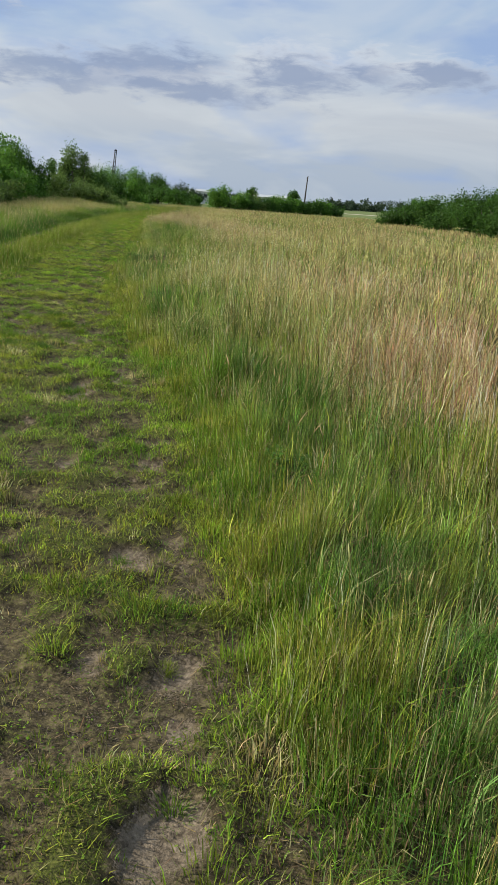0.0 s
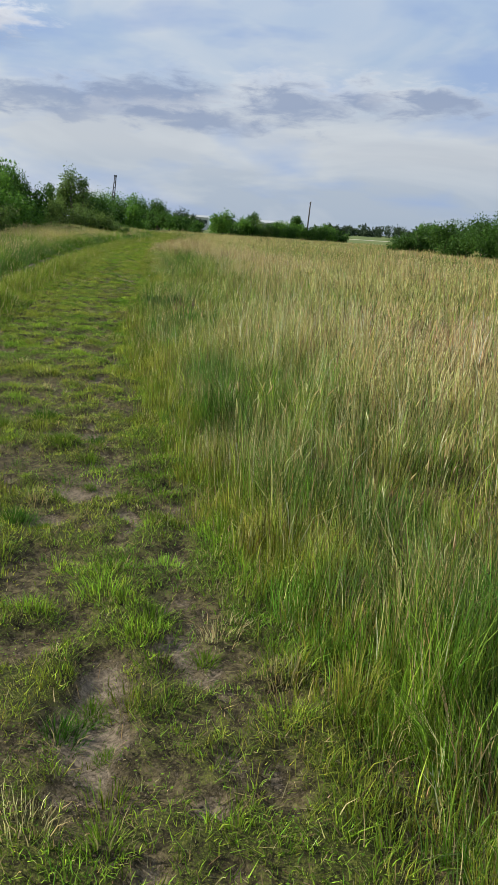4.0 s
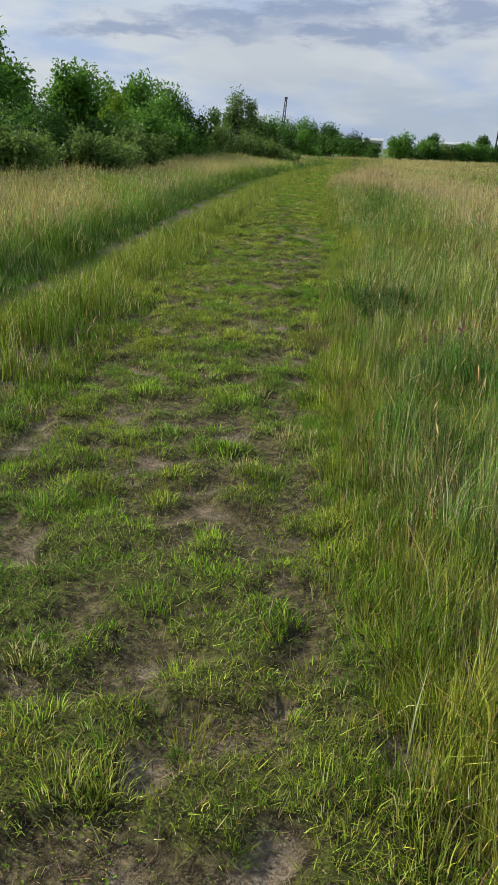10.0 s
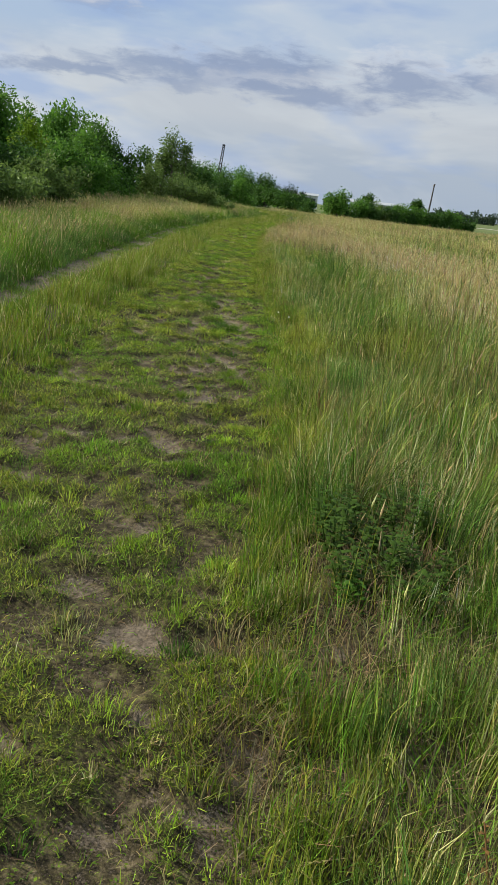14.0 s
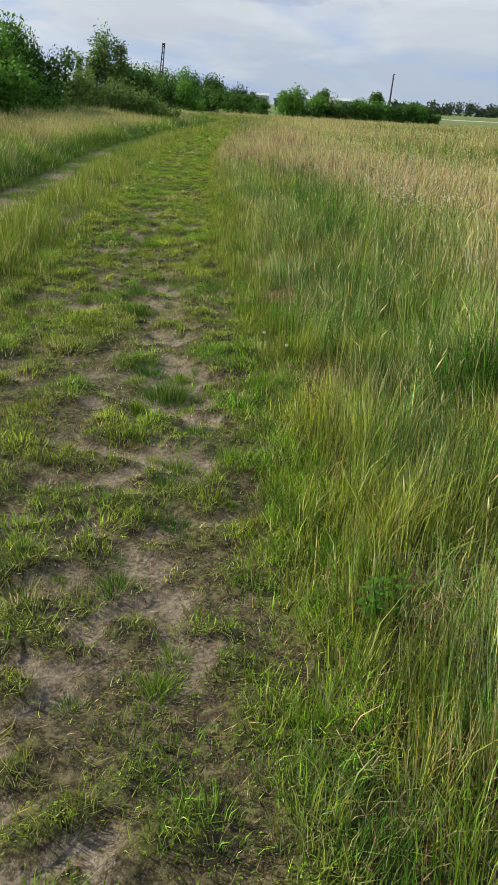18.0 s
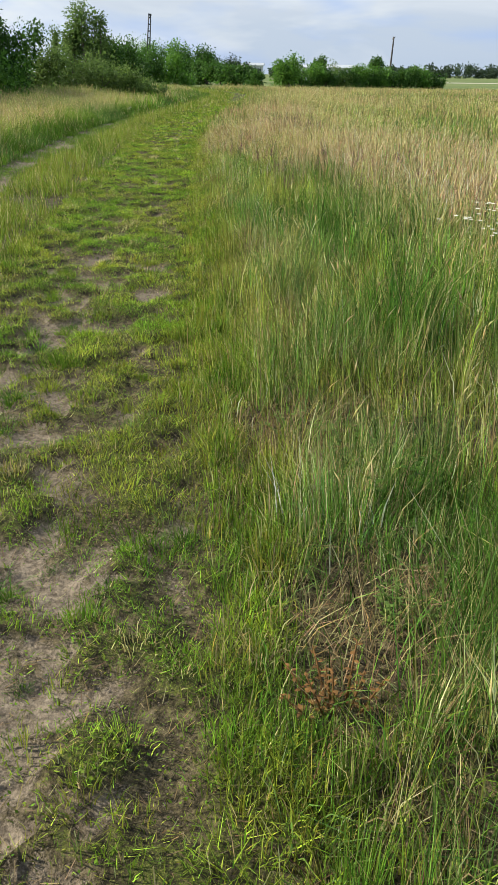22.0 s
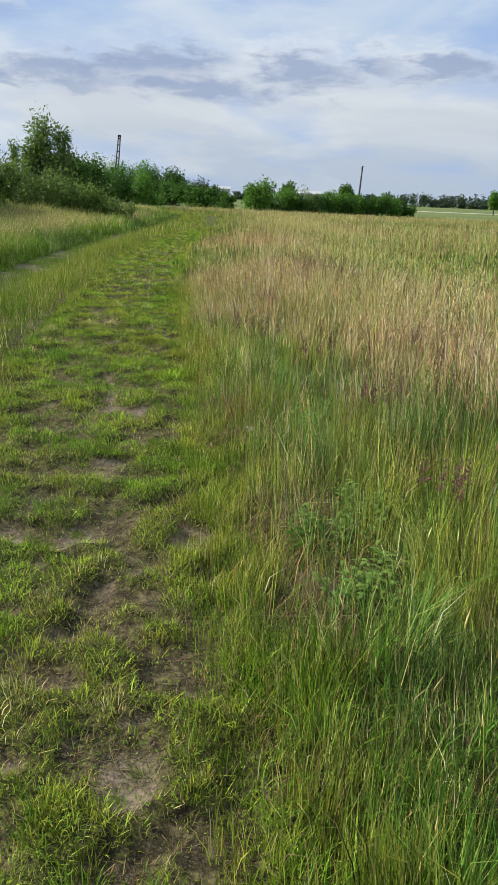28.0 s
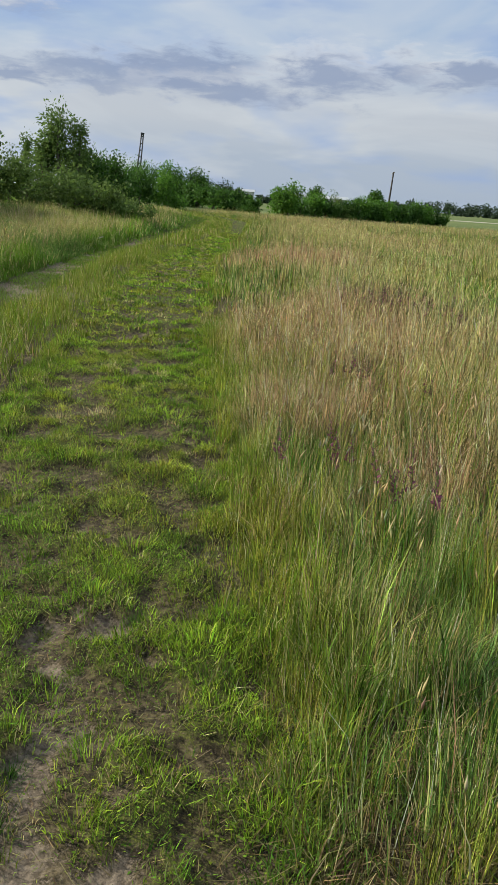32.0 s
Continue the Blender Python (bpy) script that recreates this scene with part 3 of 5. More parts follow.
def tall_blades(x, y, u, w0, segs, way=None, own=None):
    """own: four numbers from 0 to 1 that all blades of a clump share, for its height, tone, hue and lean."""
    n = len(x)
    own = np.full((n, 4), 0.5) if own is None else own
    k, lu = dryness(x, y, u), lush(x, y)
    far = np.clip(np.abs(u) * 3.2 / 1443 * 0.9, 0, 1)
    patch, clump = fbm(x, y, 0.9, 14), fbm(x, y, 0.28, 35)
    h = (0.11 + 0.13 * step(-0.05, 0.30, u) + 0.07 * step(0.5, 1.6, u) + 0.08 * k) * (0.35 + 0.95 * RNG.random(n)) * (0.55 + 0.9 * patch)
    h *= (1 + 0.35 * lu) * (0.22 + 1.6 * clump) * (0.55 + 0.85 * own[:, 0])
    w = np.maximum(w0 * (0.6 + 0.8 * RNG.random(n)), far)
    col = blend(np.broadcast_to(GREEN, (n, 3)), FRESH, step(0.35, 0.65, fbm(x, y, 0.5, 15)))
    col = blend(col, BLUE * 1.15, np.clip(0.5 * step(0.52, 0.66, fbm(x, y, 1.1, 16)) + 0.45 * step(0.1, 0.4, u) * step(1.3, 0.8, u) * step(0.4, 0.6, fbm(x, y, 0.6, 50)), 0, 0.9))
    col = blend(col, YELLOW, 0.6 * step(0.5, 0.1, u) * step(0.40, 0.6, fbm(x, y, 0.7, 20)) + 0.5 * k * RNG.random(n))
    col = blend(col, YELLOW, 0.6 * step(0.72, 0.97, own[:, 2]))
    col = blend(col, BLUE, 0.8 * step(0.62, 0.35, own[:, 2]) * step(0.1, 0.4, u))
    hue = fbm(x, y, 0.55, 70)
    col = blend(col, YELLOW * 0.9, 0.6 * step(0.54, 0.66, hue) * step(2.2, 1.2, u))
    col = blend(col, DARKG * 1.1, 0.8 * step(0.44, 0.33, hue))
    col = blend(col, DARKG, 0.6 * lu)
    isdry = RNG.random(n) < 0.07 + 0.70 * k + 0.22 * step(0.5, 0.62, fbm(x, y, 0.55, 37)) * step(3.5, 2.0, u) * (0.25 + 0.75 * step(9, 13, y)) + 0.2 * step(0.6, 0.75, fbm(x, y, 0.5, 24))
    red = ruddy(x, y)
    isdry |= RNG.random(n) < 0.75 * red
    isdry |= (own[:, 3] > 0.90) & (RNG.random(n) < 0.65) & (u > 0.15)
    straw = blend(np.broadcast_to(STRAW, (n, 3)), PINK, np.maximum(step(0.55, 0.72, fbm(x, y, 3.0, 17)), red))
    straw = blend(straw, YELLOW, (1 - red) * 0.6 * RNG.random(n) * step(0.68, 0.4, fbm(x, y, 3.0, 18)))
    straw = blend(straw, np.array([0.47, 0.27, 0.15]), 0.7 * red * RNG.random(n))
    straw = np.where((RNG.random(n) < 0.14)[:, None], BROWN, straw)
    col = np.where(isdry[:, None], straw, col)
    col = col * ((0.62 + 0.8 * fbm(x, y, 0.17, 47)) * (0.44 + 1.25 * own[:, 1]))[:, None]
    lean = (0.03 + 0.26 * RNG.random(n) ** 1.6 if segs == 1 else 0.10 + 0.55 * RNG.random(n) ** 2.2) + 0.2 * lu * RNG.random(n)
    h *= 1 - 0.5 * step(2.0, 5.0, u) * (clump - 0.2)
    flop = RNG.random(n) < 0.6
    way = np.where(flop, 12.0 * vnoise(x, y, 0.33, 44) + 0.5 * RNG.standard_normal(n), RNG.uniform(0, math.tau, n) if way is None else way)
    lean = lean + np.where(flop, 0.5 * step(0.45, 0.75, fbm(x, y, 0.4, 45)) * RNG.random(n), 0)
    return blade_arrays(x, y, ground_z(x, y) - 0.01, h, w, lean, vary(col, n, 0.52 if w0 < 0.015 else 0.25), segs, way=way)


def tall_field(u0, u1, y0, y1, dens, w0, segs, per=0, reach=0.05):
    x, y, u = field(u0, u1, y0, y1, dens, R_)
    way = own = None
    if per:
        x2, y2, way, own = clumped(x, y, per, reach)
        loose = RNG.random(len(x)) < 0.25
        x, y = np.where(loose, x, x2), np.where(loose, y, y2)
        u = x - R_(y)
    keep = RNG.random(len(x)) < np.clip((0.12 + 1.3 * step(0.30, 0.55, fbm(x, y, 0.24, 13))) * step(-0.12, 0.12, u + 0.6 * (fbm(x, y, 0.6, 19) - 0.5)), 0, 1)
    keep &= RNG.random(len(x)) > np.maximum(0.9 * bareness(x, y), 0.90 * hollow(x, y))
    keep &= RNG.random(len(x)) > 0.70 * step(0.56, 0.68, fbm(x, y, 0.45, 37)) * step(3.5, 2.0, u) * (0.3 + 0.7 * step(11, 14, y))
    return tall_blades(x[keep], y[keep], u[keep], w0, segs, None if way is None else way[keep], None if own is None else own[keep])


def tangle(u0, u1, y0, y1, dens, w0):
    """Low criss-cross of leaning and dead blades under the tall grass."""
    x, y, u = field(u0, u1, y0, y1, dens, R_)
    keep = RNG.random(len(x)) > 0.8 * bareness(x, y)
    x, y, u = x[keep], y[keep], u[keep]
    n = len(x)
    col = blend(np.broadcast_to(GREEN, (n, 3)), FRESH, RNG.random(n))
    col = blend(col, BLUE, 0.6 * step(0.45, 0.6, fbm(x, y, 0.7, 61)))
    dead = RNG.random(n) < 0.14 + 0.5 * step(0.48, 0.66, fbm(x, y, 0.5, 62)) + 0.6 * hollow(x, y)
    col = np.where(dead[:, None], blend(np.broadcast_to(STRAW * 0.65, (n, 3)), BROWN * 0.75, RNG.random(n)), col)
    h = (0.07 + 0.17 * RNG.random(n)) * (0.6 + 0.4 * step(0.0, 0.4, u))
    return blade_arrays(x, y, ground_z(x, y) - 0.005, h, w0 * (0.7 + 0.7 * RNG.random(n)), 0.5 + 0.9 * RNG.random(n), vary(col, n, 0.4), 2)


def edge_band(y0, y1, dens):
    """Fine yellowish grass, ankle high, that leads from the turf up to the tall grass."""
    x, y, u = field(-0.24, 0.30, y0, y1, dens, R_)
    x, y, way, own = clumped(x, y, 46, 0.045)
    u = x - R_(y)
    keep = (RNG.random(len(x)) < step(-0.26, 0.02, u + 0.4 * (fbm(x, y, 0.5, 63) - 0.5))) & (RNG.random(len(x)) > 0.9 * np.maximum(bareness(x, y), hollow(x, y)))
    x, y, u, way, own = x[keep], y[keep], u[keep], way[keep], own[keep]
    n = len(x)
    col = blend(np.broadcast_to(FRESH, (n, 3)), YELLOW, 0.85 * step(0.3, 0.75, own[:, 1]))
    col = blend(col, GREEN, 0.8 * step(0.3, 0.05, own[:, 1]))
    col = np.where((RNG.random(n) < 0.10)[:, None], STRAW * 0.9, col) * (0.65 + 0.6 * own[:, 2])[:, None]
    h = (0.07 + 0.10 * step(-0.3, 0.25, u)) * (0.5 + 0.9 * own[:, 0]) * (0.6 + 0.7 * RNG.random(n))
    return blade_arrays(x, y, ground_z(x, y) - 0.006, h, 0.0028 * (0.7 + 0.6 * RNG.random(n)), 0.08 + 0.45 * RNG.random(n) ** 1.5, vary(col, n, 0.35), 2, way=way)


# stiff stems, then arching blades, finer the nearer to the track
stuff("tall_grass", [tall_field(-0.06, 0.85, 1.2, 46, 6000, 0.0030, 1, 50, 0.034), tall_field(0.85, 1.5, 1.2, 47, 3000, 0.0038, 1, 50, 0.045), tall_field(1.5, 2.8, 1.5, 50, 1700, 0.0050, 1, 50, 0.05),
                     tall_field(-0.06, 0.85, 1.2, 46, 3300, 0.0034, 2, 46, 0.036), tall_field(0.85, 1.5, 1.2, 47, 1900, 0.0042, 2, 50), tall_field(1.5, 2.8, 1.5, 50, 1000, 0.0055, 2, 50),
                     tall_field(2.8, 6.5, 3, 62, 430, 0.011, 1, 36, 0.09), tall_field(2.8, 6.5, 3, 62, 200, 0.012, 2, 36, 0.09), tall_field(-0.1, 2.8, 47, 120, 520, 0.016, 1, 30, 0.1),
                     tall_field(2.8, 6.5, 62, 122, 260, 0.022, 1), tall_field(6.5, 16, 8, 122, 190, 0.021, 1, 12, 0.12), tall_field(16, 45, 25, 122, 50, 0.04, 1),
                     tall_field(0, 6.5, -8, 2, 420, 0.011, 1, 40, 0.08), tall_field(6.5, 45, -8, 25, 26, 0.05, 1),
                     tangle(-0.02, 1.1, 1.2, 46, 1700, 0.0034), tangle(1.1, 2.8, 1.5, 48, 700, 0.0050), edge_band(1.2, 46, 3200)],
      M_BLADE, "tall meadow grass, green at the track turning straw yellow")


def on_track(n, y0, y1, s0=-0.08, s1=1.06):
    y = RNG.uniform(y0, y1, n)
    k = RNG.uniform(s0, s1, n)
    return MR_(y) + (R_(y) - MR_(y)) * k, y, k


def turf_colour(x, y, n):
    col = blend(np.broadcast_to(GREEN * 1.45, (n, 3)), FRESH * 1.4, 0.25 + 0.75 * step(0.35, 0.62, fbm(x, y, 0.4, 22)))
    col = blend(col, YELLOW * 0.95, 0.75 * step(0.38, 0.66, fbm(x, y, 0.8, 23)) * (0.3 + 0.7 * RNG.random(n)))
    col = col * np.array([1.08, 1.0, 0.95])
    return np.where((RNG.random(n) < 0.11)[:, None], STRAW * 0.75, col)


def tussocks(x, y, size, per, w0, tall, chunks):
    """Dense round tufts whose blades spread from their middle, each tuft of one tone."""
    rep_ = np.repeat(np.arange(len(x)), np.maximum(per * size ** 1.6, 8).astype(int))
    n = len(rep_)
    sz = size[rep_]
    off = RNG.standard_normal((n, 2)) * 0.034 * sz[:, None]
    out = np.hypot(off[:, 0], off[:, 1]) / 0.034 / sz
    way = np.arctan2(off[:, 1], off[:, 0]) + 0.55 * RNG.standard_normal(n)
    bx, by = x[rep_] + off[:, 0], y[rep_] + off[:, 1]
    tone = turf_colour(x, y, len(x)) * np.exp(0.42 * RNG.standard_normal((len(x), 1)).clip(-2, 1.4))
    deep = step(0.72, 0.9, RNG.random(len(x)))
    tone = blend(tone, DARKG * 1.1, 0.8 * deep)
    h = tall * (0.45 + 0.6 * sz) * (0.5 + 0.7 * RNG.random(n)) * np.clip(1.15 - 0.22 * out, 0.45, 1.1)
    chunks.append(blade_arrays(bx, by, ground_z(bx, by) - 0.006, h, w0 * (0.7 + 0.6 * RNG.random(n)), 0.15 + 0.5 * out * (0.3 + 0.7 * RNG.random(n)), vary(tone[rep_], n, 0.36), 2, 0.05, way=way))


def track_grass():
    """Short trodden turf of the wheel track: a thin fine carpet on the cushions and dense tufts between bare gaps."""
    chunks = []
    for y0, y1, dens, w0, segs in ((1.2, 44, 3600, 0.0034, 1), (1.2, 44, 420, 0.0034, 2), (-8, 1.2, 900, 0.008, 1), (44, 80, 620, 0.011, 1), (80, 125, 120, 0.03, 1)):
        x, y, k = on_track(int(2.5 * (y1 - y0) * dens), y0, y1)
        keep = RNG.random(len(x)) < np.clip(1.0 * cushion(x, y) + 0.10 + 0.5 * step(0.45, 0.6, fbm(x, y, 0.16, 66)) + step(44, 50, y), 0, 1) * (1 - 0.94 * bareness(x, y))
        x, y, k = x[keep], y[keep], k[keep]
        n = len(x)
        h = (0.014 + 0.028 * cushion(x, y) + 0.05 * (step(0.85, 1.04, k) + step(0.1, -0.08, k))) * (0.5 + RNG.random(n))
        chunks.append(blade_arrays(x, y, ground_z(x, y) - 0.006, h, w0 * (0.7 + 0.6 * RNG.random(n)), 0.3 + 0.9 * RNG.random(n), vary(turf_colour(x, y, n), n, 0.5), segs, 0.1))
    for y0, y1, dens, per, w0, s0, s1, tall in ((1.2, 44, 235, 24, 0.0029, 0.5, 1.0, 0.044), (1.2, 44, 24, 46, 0.0030, 1.0, 1.9, 0.048), (44, 74, 30, 16, 0.011, 0.7, 1.6, 0.055)):
        x, y, k = on_track(int(2.5 * (y1 - y0) * dens), y0, y1)
        keep = RNG.random(len(x)) < (0.42 + 0.8 * cushion(x, y) + 0.5 * step(44, 50, y)) * (1 - 0.86 * bareness(x, y))
        x, y, k = x[keep], y[keep], k[keep]
        size = (s0 + (s1 - s0) * RNG.random(len(x)) ** 1.7) * (1 + 0.35 * step(0.8, 1.0, k))
        tussocks(x, y, size, per, w0, tall, chunks)
    return chunks


stuff("track_turf", track_grass(), M_BLADE, "short trodden green turf in tufts on the wheel track")


def strip_grass():
    chunks = []
    for y0, y1, dens, w0 in ((2, 30, 1500, 0.0055), (30, 60, 1100, 0.007), (60, 125, 200, 0.024)):
        n = int(1.7 * (y1 - y0) * dens)
        y, s = RNG.uniform(y0, y1, n), RNG.uniform(-0.12, 1.15, n)
        x = ML_(y) + (MR_(y) - ML_(y)) * s
        keep = RNG.random(n) < np.clip(0.05 + 1.2 * step(0.35, 0.62, fbm(x, y, 0.3, 25)), 0, 1) * (1 - 0.8 * bareness(x, y))
        x, y, s = x[keep], y[keep], s[keep]
        n = len(x)
        prof = np.clip(1 - (2 * s - 1) ** 2, 0.12, 1)
        grown = 0.15 + 0.85 * step(11, 17, y) * (0.5 + 0.9 * step(0.40, 0.58, fbm(x, y, 0.8, 64)))
        h = (0.06 + 0.24 * prof * grown) * (0.5 + 0.8 * RNG.random(n)) * (0.6 + 0.8 * fbm(x, y, 0.9, 26))
        col = blend(np.broadcast_to(FRESH, (n, 3)), YELLOW, 0.75 * RNG.random(n))
        col = blend(col, GREEN, 0.6 * step(0.5, 0.7, fbm(x, y, 1.3, 27)))
        col = np.where((RNG.random(n) < 0.14)[:, None], STRAW, col)
        chunks.append(blade_arrays(x, y, ground_z(x, y) - 0.008, h, w0 * (0.7 + 0.7 * RNG.random(n)), 0.1 + 0.45 * RNG.random(n), vary(col, n), 2 if y0 < 30 else 1))
    for y0, y1, dens, w0 in ((2, 60, 1300, 0.0065), (60, 120, 120, 0.024)):
        n = int(1.1 * (y1 - y0) * dens)
        y, s = RNG.uniform(y0, y1, n), RNG.uniform(-0.1, 1.1, n)
        x = LT_(y) + (ML_(y) - LT_(y)) * s
        keep = RNG.random(n) > 0.85 * bareness(x, y)
        x, y = x[keep], y[keep]
        n = len(x)
        col = blend(np.broadcast_to(GREEN, (n, 3)), FRESH, RNG.random(n))
        chunks.append(blade_arrays(x, y, ground_z(x, y) - 0.006, (0.03 + 0.08 * RNG.random(n)) * (0.5 + fbm(x, y, 0.25, 25)), w0, 0.4 + 0.6 * RNG.random(n), vary(col, n), 1))
    return chunks


stuff("middle_strip_grass", strip_grass(), M_BLADE, "knee-low yellowish green grass strip between the two wheel tracks")


def verge_grass():
    chunks = []
    for u0, u1, y0, y1, dens, w0, segs in ((-0.15, 2.5, 4, 62, 520, 0.009, 2), (-0.15, 2.5, -8, 62, 560, 0.008, 1), (2.5, 6, -8, 70, 330, 0.016, 1), (0, 6, 62, 120, 130, 0.032, 1), (6, 14, -8, 120, 55, 0.045, 1), (14, 45, -8, 125, 18, 0.09, 1)):
        x, y, u = field(-u1, -u0, y0, y1, dens, LT_)
        u = -u + 0.5 * (fbm(x, y, 1.2, 30) - 0.5)
        keep = RNG.random(len(x)) < np.clip(0.4 + 1.1 * fbm(x, y, 0.5, 31), 0, 1)
        x, y, u = x[keep], y[keep], u[keep]
        n = len(x)
        h = (0.14 + 0.36 * step(-0.15, 0.6, u)) * (0.5 + fbm(x, y, 0.45, 73)) * (0.55 + 0.7 * RNG.random(n)) * (0.75 + 0.5 * fbm(x, y, 1.5, 32))
        col = blend(np.broadcast_to(GREEN * 1.3, (n, 3)), FRESH * 1.25, RNG.random(n))
        dry = step(0.3, 1.0, u) * step(0.26, 0.52, fbm(x, y, 2.6, 33)) * step(9.0, 5.0, u) * (0.35 + 0.65 * step(15, 24, y))
        col = blend(col, YELLOW * 1.15, 0.7 * dry)
        col = blend(col, GREEN, 0.6 * step(0.5, 0.0, u))
        straw = blend(np.broadcast_to(STRAW, (n, 3)), PINK, step(0.5, 0.7, fbm(x, y, 2.0, 34)))
        col = np.where((RNG.random(n) < 0.10 + 0.50 * dry)[:, None], straw, blend(col, BLUE * 1.2, 0.5 * step(0.42, 0.6, fbm(x, y, 1.4, 71))) * (0.55 + 0.9 * fbm(x, y, 0.4, 72))[:, None])
        chunks.append(blade_arrays(x, y, ground_z(x, y) - 0.01, h, w0 * (0.7 + 0.7 * RNG.random(n)), 0.15 + 0.4 * RNG.random(n), vary(col, n), segs))
    return chunks


stuff("verge_grass", verge_grass(), M_BLADE, "tall pale green and straw grass on the raised verge")


def stems(x, y, h, w, col, headcol, head_len, head_w, lean):
    """Thin stalks, each with a nodding spindle of seed on top."""
    n = len(x)
    way = RNG.uniform(0, math.tau, n)
    dx, dy = np.cos(way) * lean + 0.06, np.sin(way) * lean
    z = ground_z(x, y)
    face = RNG.uniform(0, math.tau, n)
    rows, k = [], w * 0.5
    s = np.stack([np.cos(face) * k, np.sin(face) * k, np.zeros(n)], 1)

    def at(t):
        return np.stack([x + dx * h * t * t, y + dy * h * t * t, z + h * (t - 0.25 * lean * t * t)], 1)
    p0, p1, p2 = at(0.0), at(0.6), at(1.0)
    v1 = np.stack([p0 - s, p0 + s, p1 - s, p1 + s, p2 - s * 0.7, p2 + s * 0.7], 1).reshape(-1, 3)
    b = (np.arange(n) * 6)[:, None]
    t1 = np.stack([b + np.array(q) for q in ((0, 1, 3), (0, 3, 2), (2, 3, 5), (2, 5, 4))], 1).reshape(-1, 3)
    out = [(v1, t1, np.repeat(col, 6, 0))]
    d = p2 - p1
    d /= np.linalg.norm(d, axis=1)[:, None]
    d[:, 2] *= 0.8
    q0, q1, q2 = p2 - d * 0.005, p2 + d * (head_len * 0.45)[:, None], p2 + d * head_len[:, None] + np.stack([dx, dy, 0 * dx], 1) * (0.3 * head_len)[:, None]
    e1 = np.stack([np.cos(face), np.sin(face), 0 * face], 1) * (head_w * 0.5)[:, None]
    e2 = np.stack([-np.sin(face), np.cos(face), 0 * face], 1) * (head_w * 0.5)[:, None]
    v2 = np.stack([q0, q1 - e1, q1 + e1, q1 - e2, q1 + e2, q2], 1).reshape(-1, 3)
    t2 = np.stack([b + np.array(q) for q in ((0, 1, 3), (0, 3, 2), (0, 2, 4), (0, 4, 1), (5, 3, 1), (5, 2, 3), (5, 4, 2), (5, 1, 4))], 1).reshape(-1, 3)
    out.append((v2, t2, np.repeat(headcol, 6, 0)))
    return out


def seed_heads():
    chunks = []
    for u0, u1, y0, y1, dens, w, hw in ((0.25, 1.6, 2, 48, 60, 0.0020, 0.0065), (1.6, 5, 3, 52, 46, 0.0032, 0.008), (5, 14, 8, 70, 8, 0.007, 0.013), (0.3, 5, 52, 80, 14, 0.007, 0.014)):
        x, y, u = field(u0, u1, y0, y1, dens, R_)
        k = dryness(x, y, u)
        tuft = step(1.2, 0.5, np.hypot(x + 3.95, y - 39.5) / 0.45) + 0.6 * step(37, 39, y) * step(50, 47, y) * step(0.2, 0.5, u)
        keep = RNG.random(len(x)) < 0.22 + 0.6 * k + tuft
        x, y, k = x[keep], y[keep], k[keep]
        n = len(x)
        col = vary(blend(np.broadcast_to(YELLOW, (n, 3)), STRAW, k), n)
        head = vary(blend(np.broadcast_to(STRAW * 1.3, (n, 3)), PINK * 1.2, step(0.5, 0.65, fbm(x, y, 3.0, 17))), n)
        h = (0.34 + 0.16 * k) * (0.75 + 0.5 * RNG.random(n))
        chunks += stems(x, y, h, w, col, head, 0.06 + 0.07 * RNG.random(n), hw * (0.6 + 0.8 * RNG.random(n)), 0.05 + 0.25 * RNG.random(n))
    x, y, u = field(0.15, 2.6, 38.5, 47, 60, R_)
    keep = RNG.random(len(x)) < 0.15 + 0.85 * step(0.46, 0.6, fbm(x, y, 0.7, 52))
    x, y = x[keep], y[keep]
    n = len(x)
    pale = np.array([0.36, 0.34, 0.21])
    chunks += stems(x, y, 0.34 + 0.16 * RNG.random(n), 0.003, vary(np.broadcast_to(YELLOW, (n, 3)), n), vary(blend(np.broadcast_to(pale, (n, 3)), PINK * 1.15, step(0.5, 0.6, fbm(x, y, 0.6, 53))), n, 0.25), 0.04 + 0.045 * RNG.random(n), 0.0055 + 0.004 * RNG.random(n), 0.05 + 0.2 * RNG.random(n))
    for u0, u1, y0, y1, dens in ((0.3, 3.0, 12, 62, 26), (3.0, 6, 14, 62, 12)):
        x, y, u = field(-u1, -u0, y0, y1, dens, LT_)
        n = len(x)
        chunks += stems(x, y, 0.36 + 0.24 * RNG.random(n), 0.007, vary(np.broadcast_to(STRAW * 0.9, (n, 3)), n), vary(np.broadcast_to(STRAW, (n, 3)), n),
                        0.06 + 0.05 * RNG.random(n), 0.012 + 0.008 * RNG.random(n), 0.05 + 0.3 * RNG.random(n))
    return chunks


stuff("seed_heads", seed_heads(), M_STRAW, "straw-coloured grass stalks with ripe seed heads", "grass")


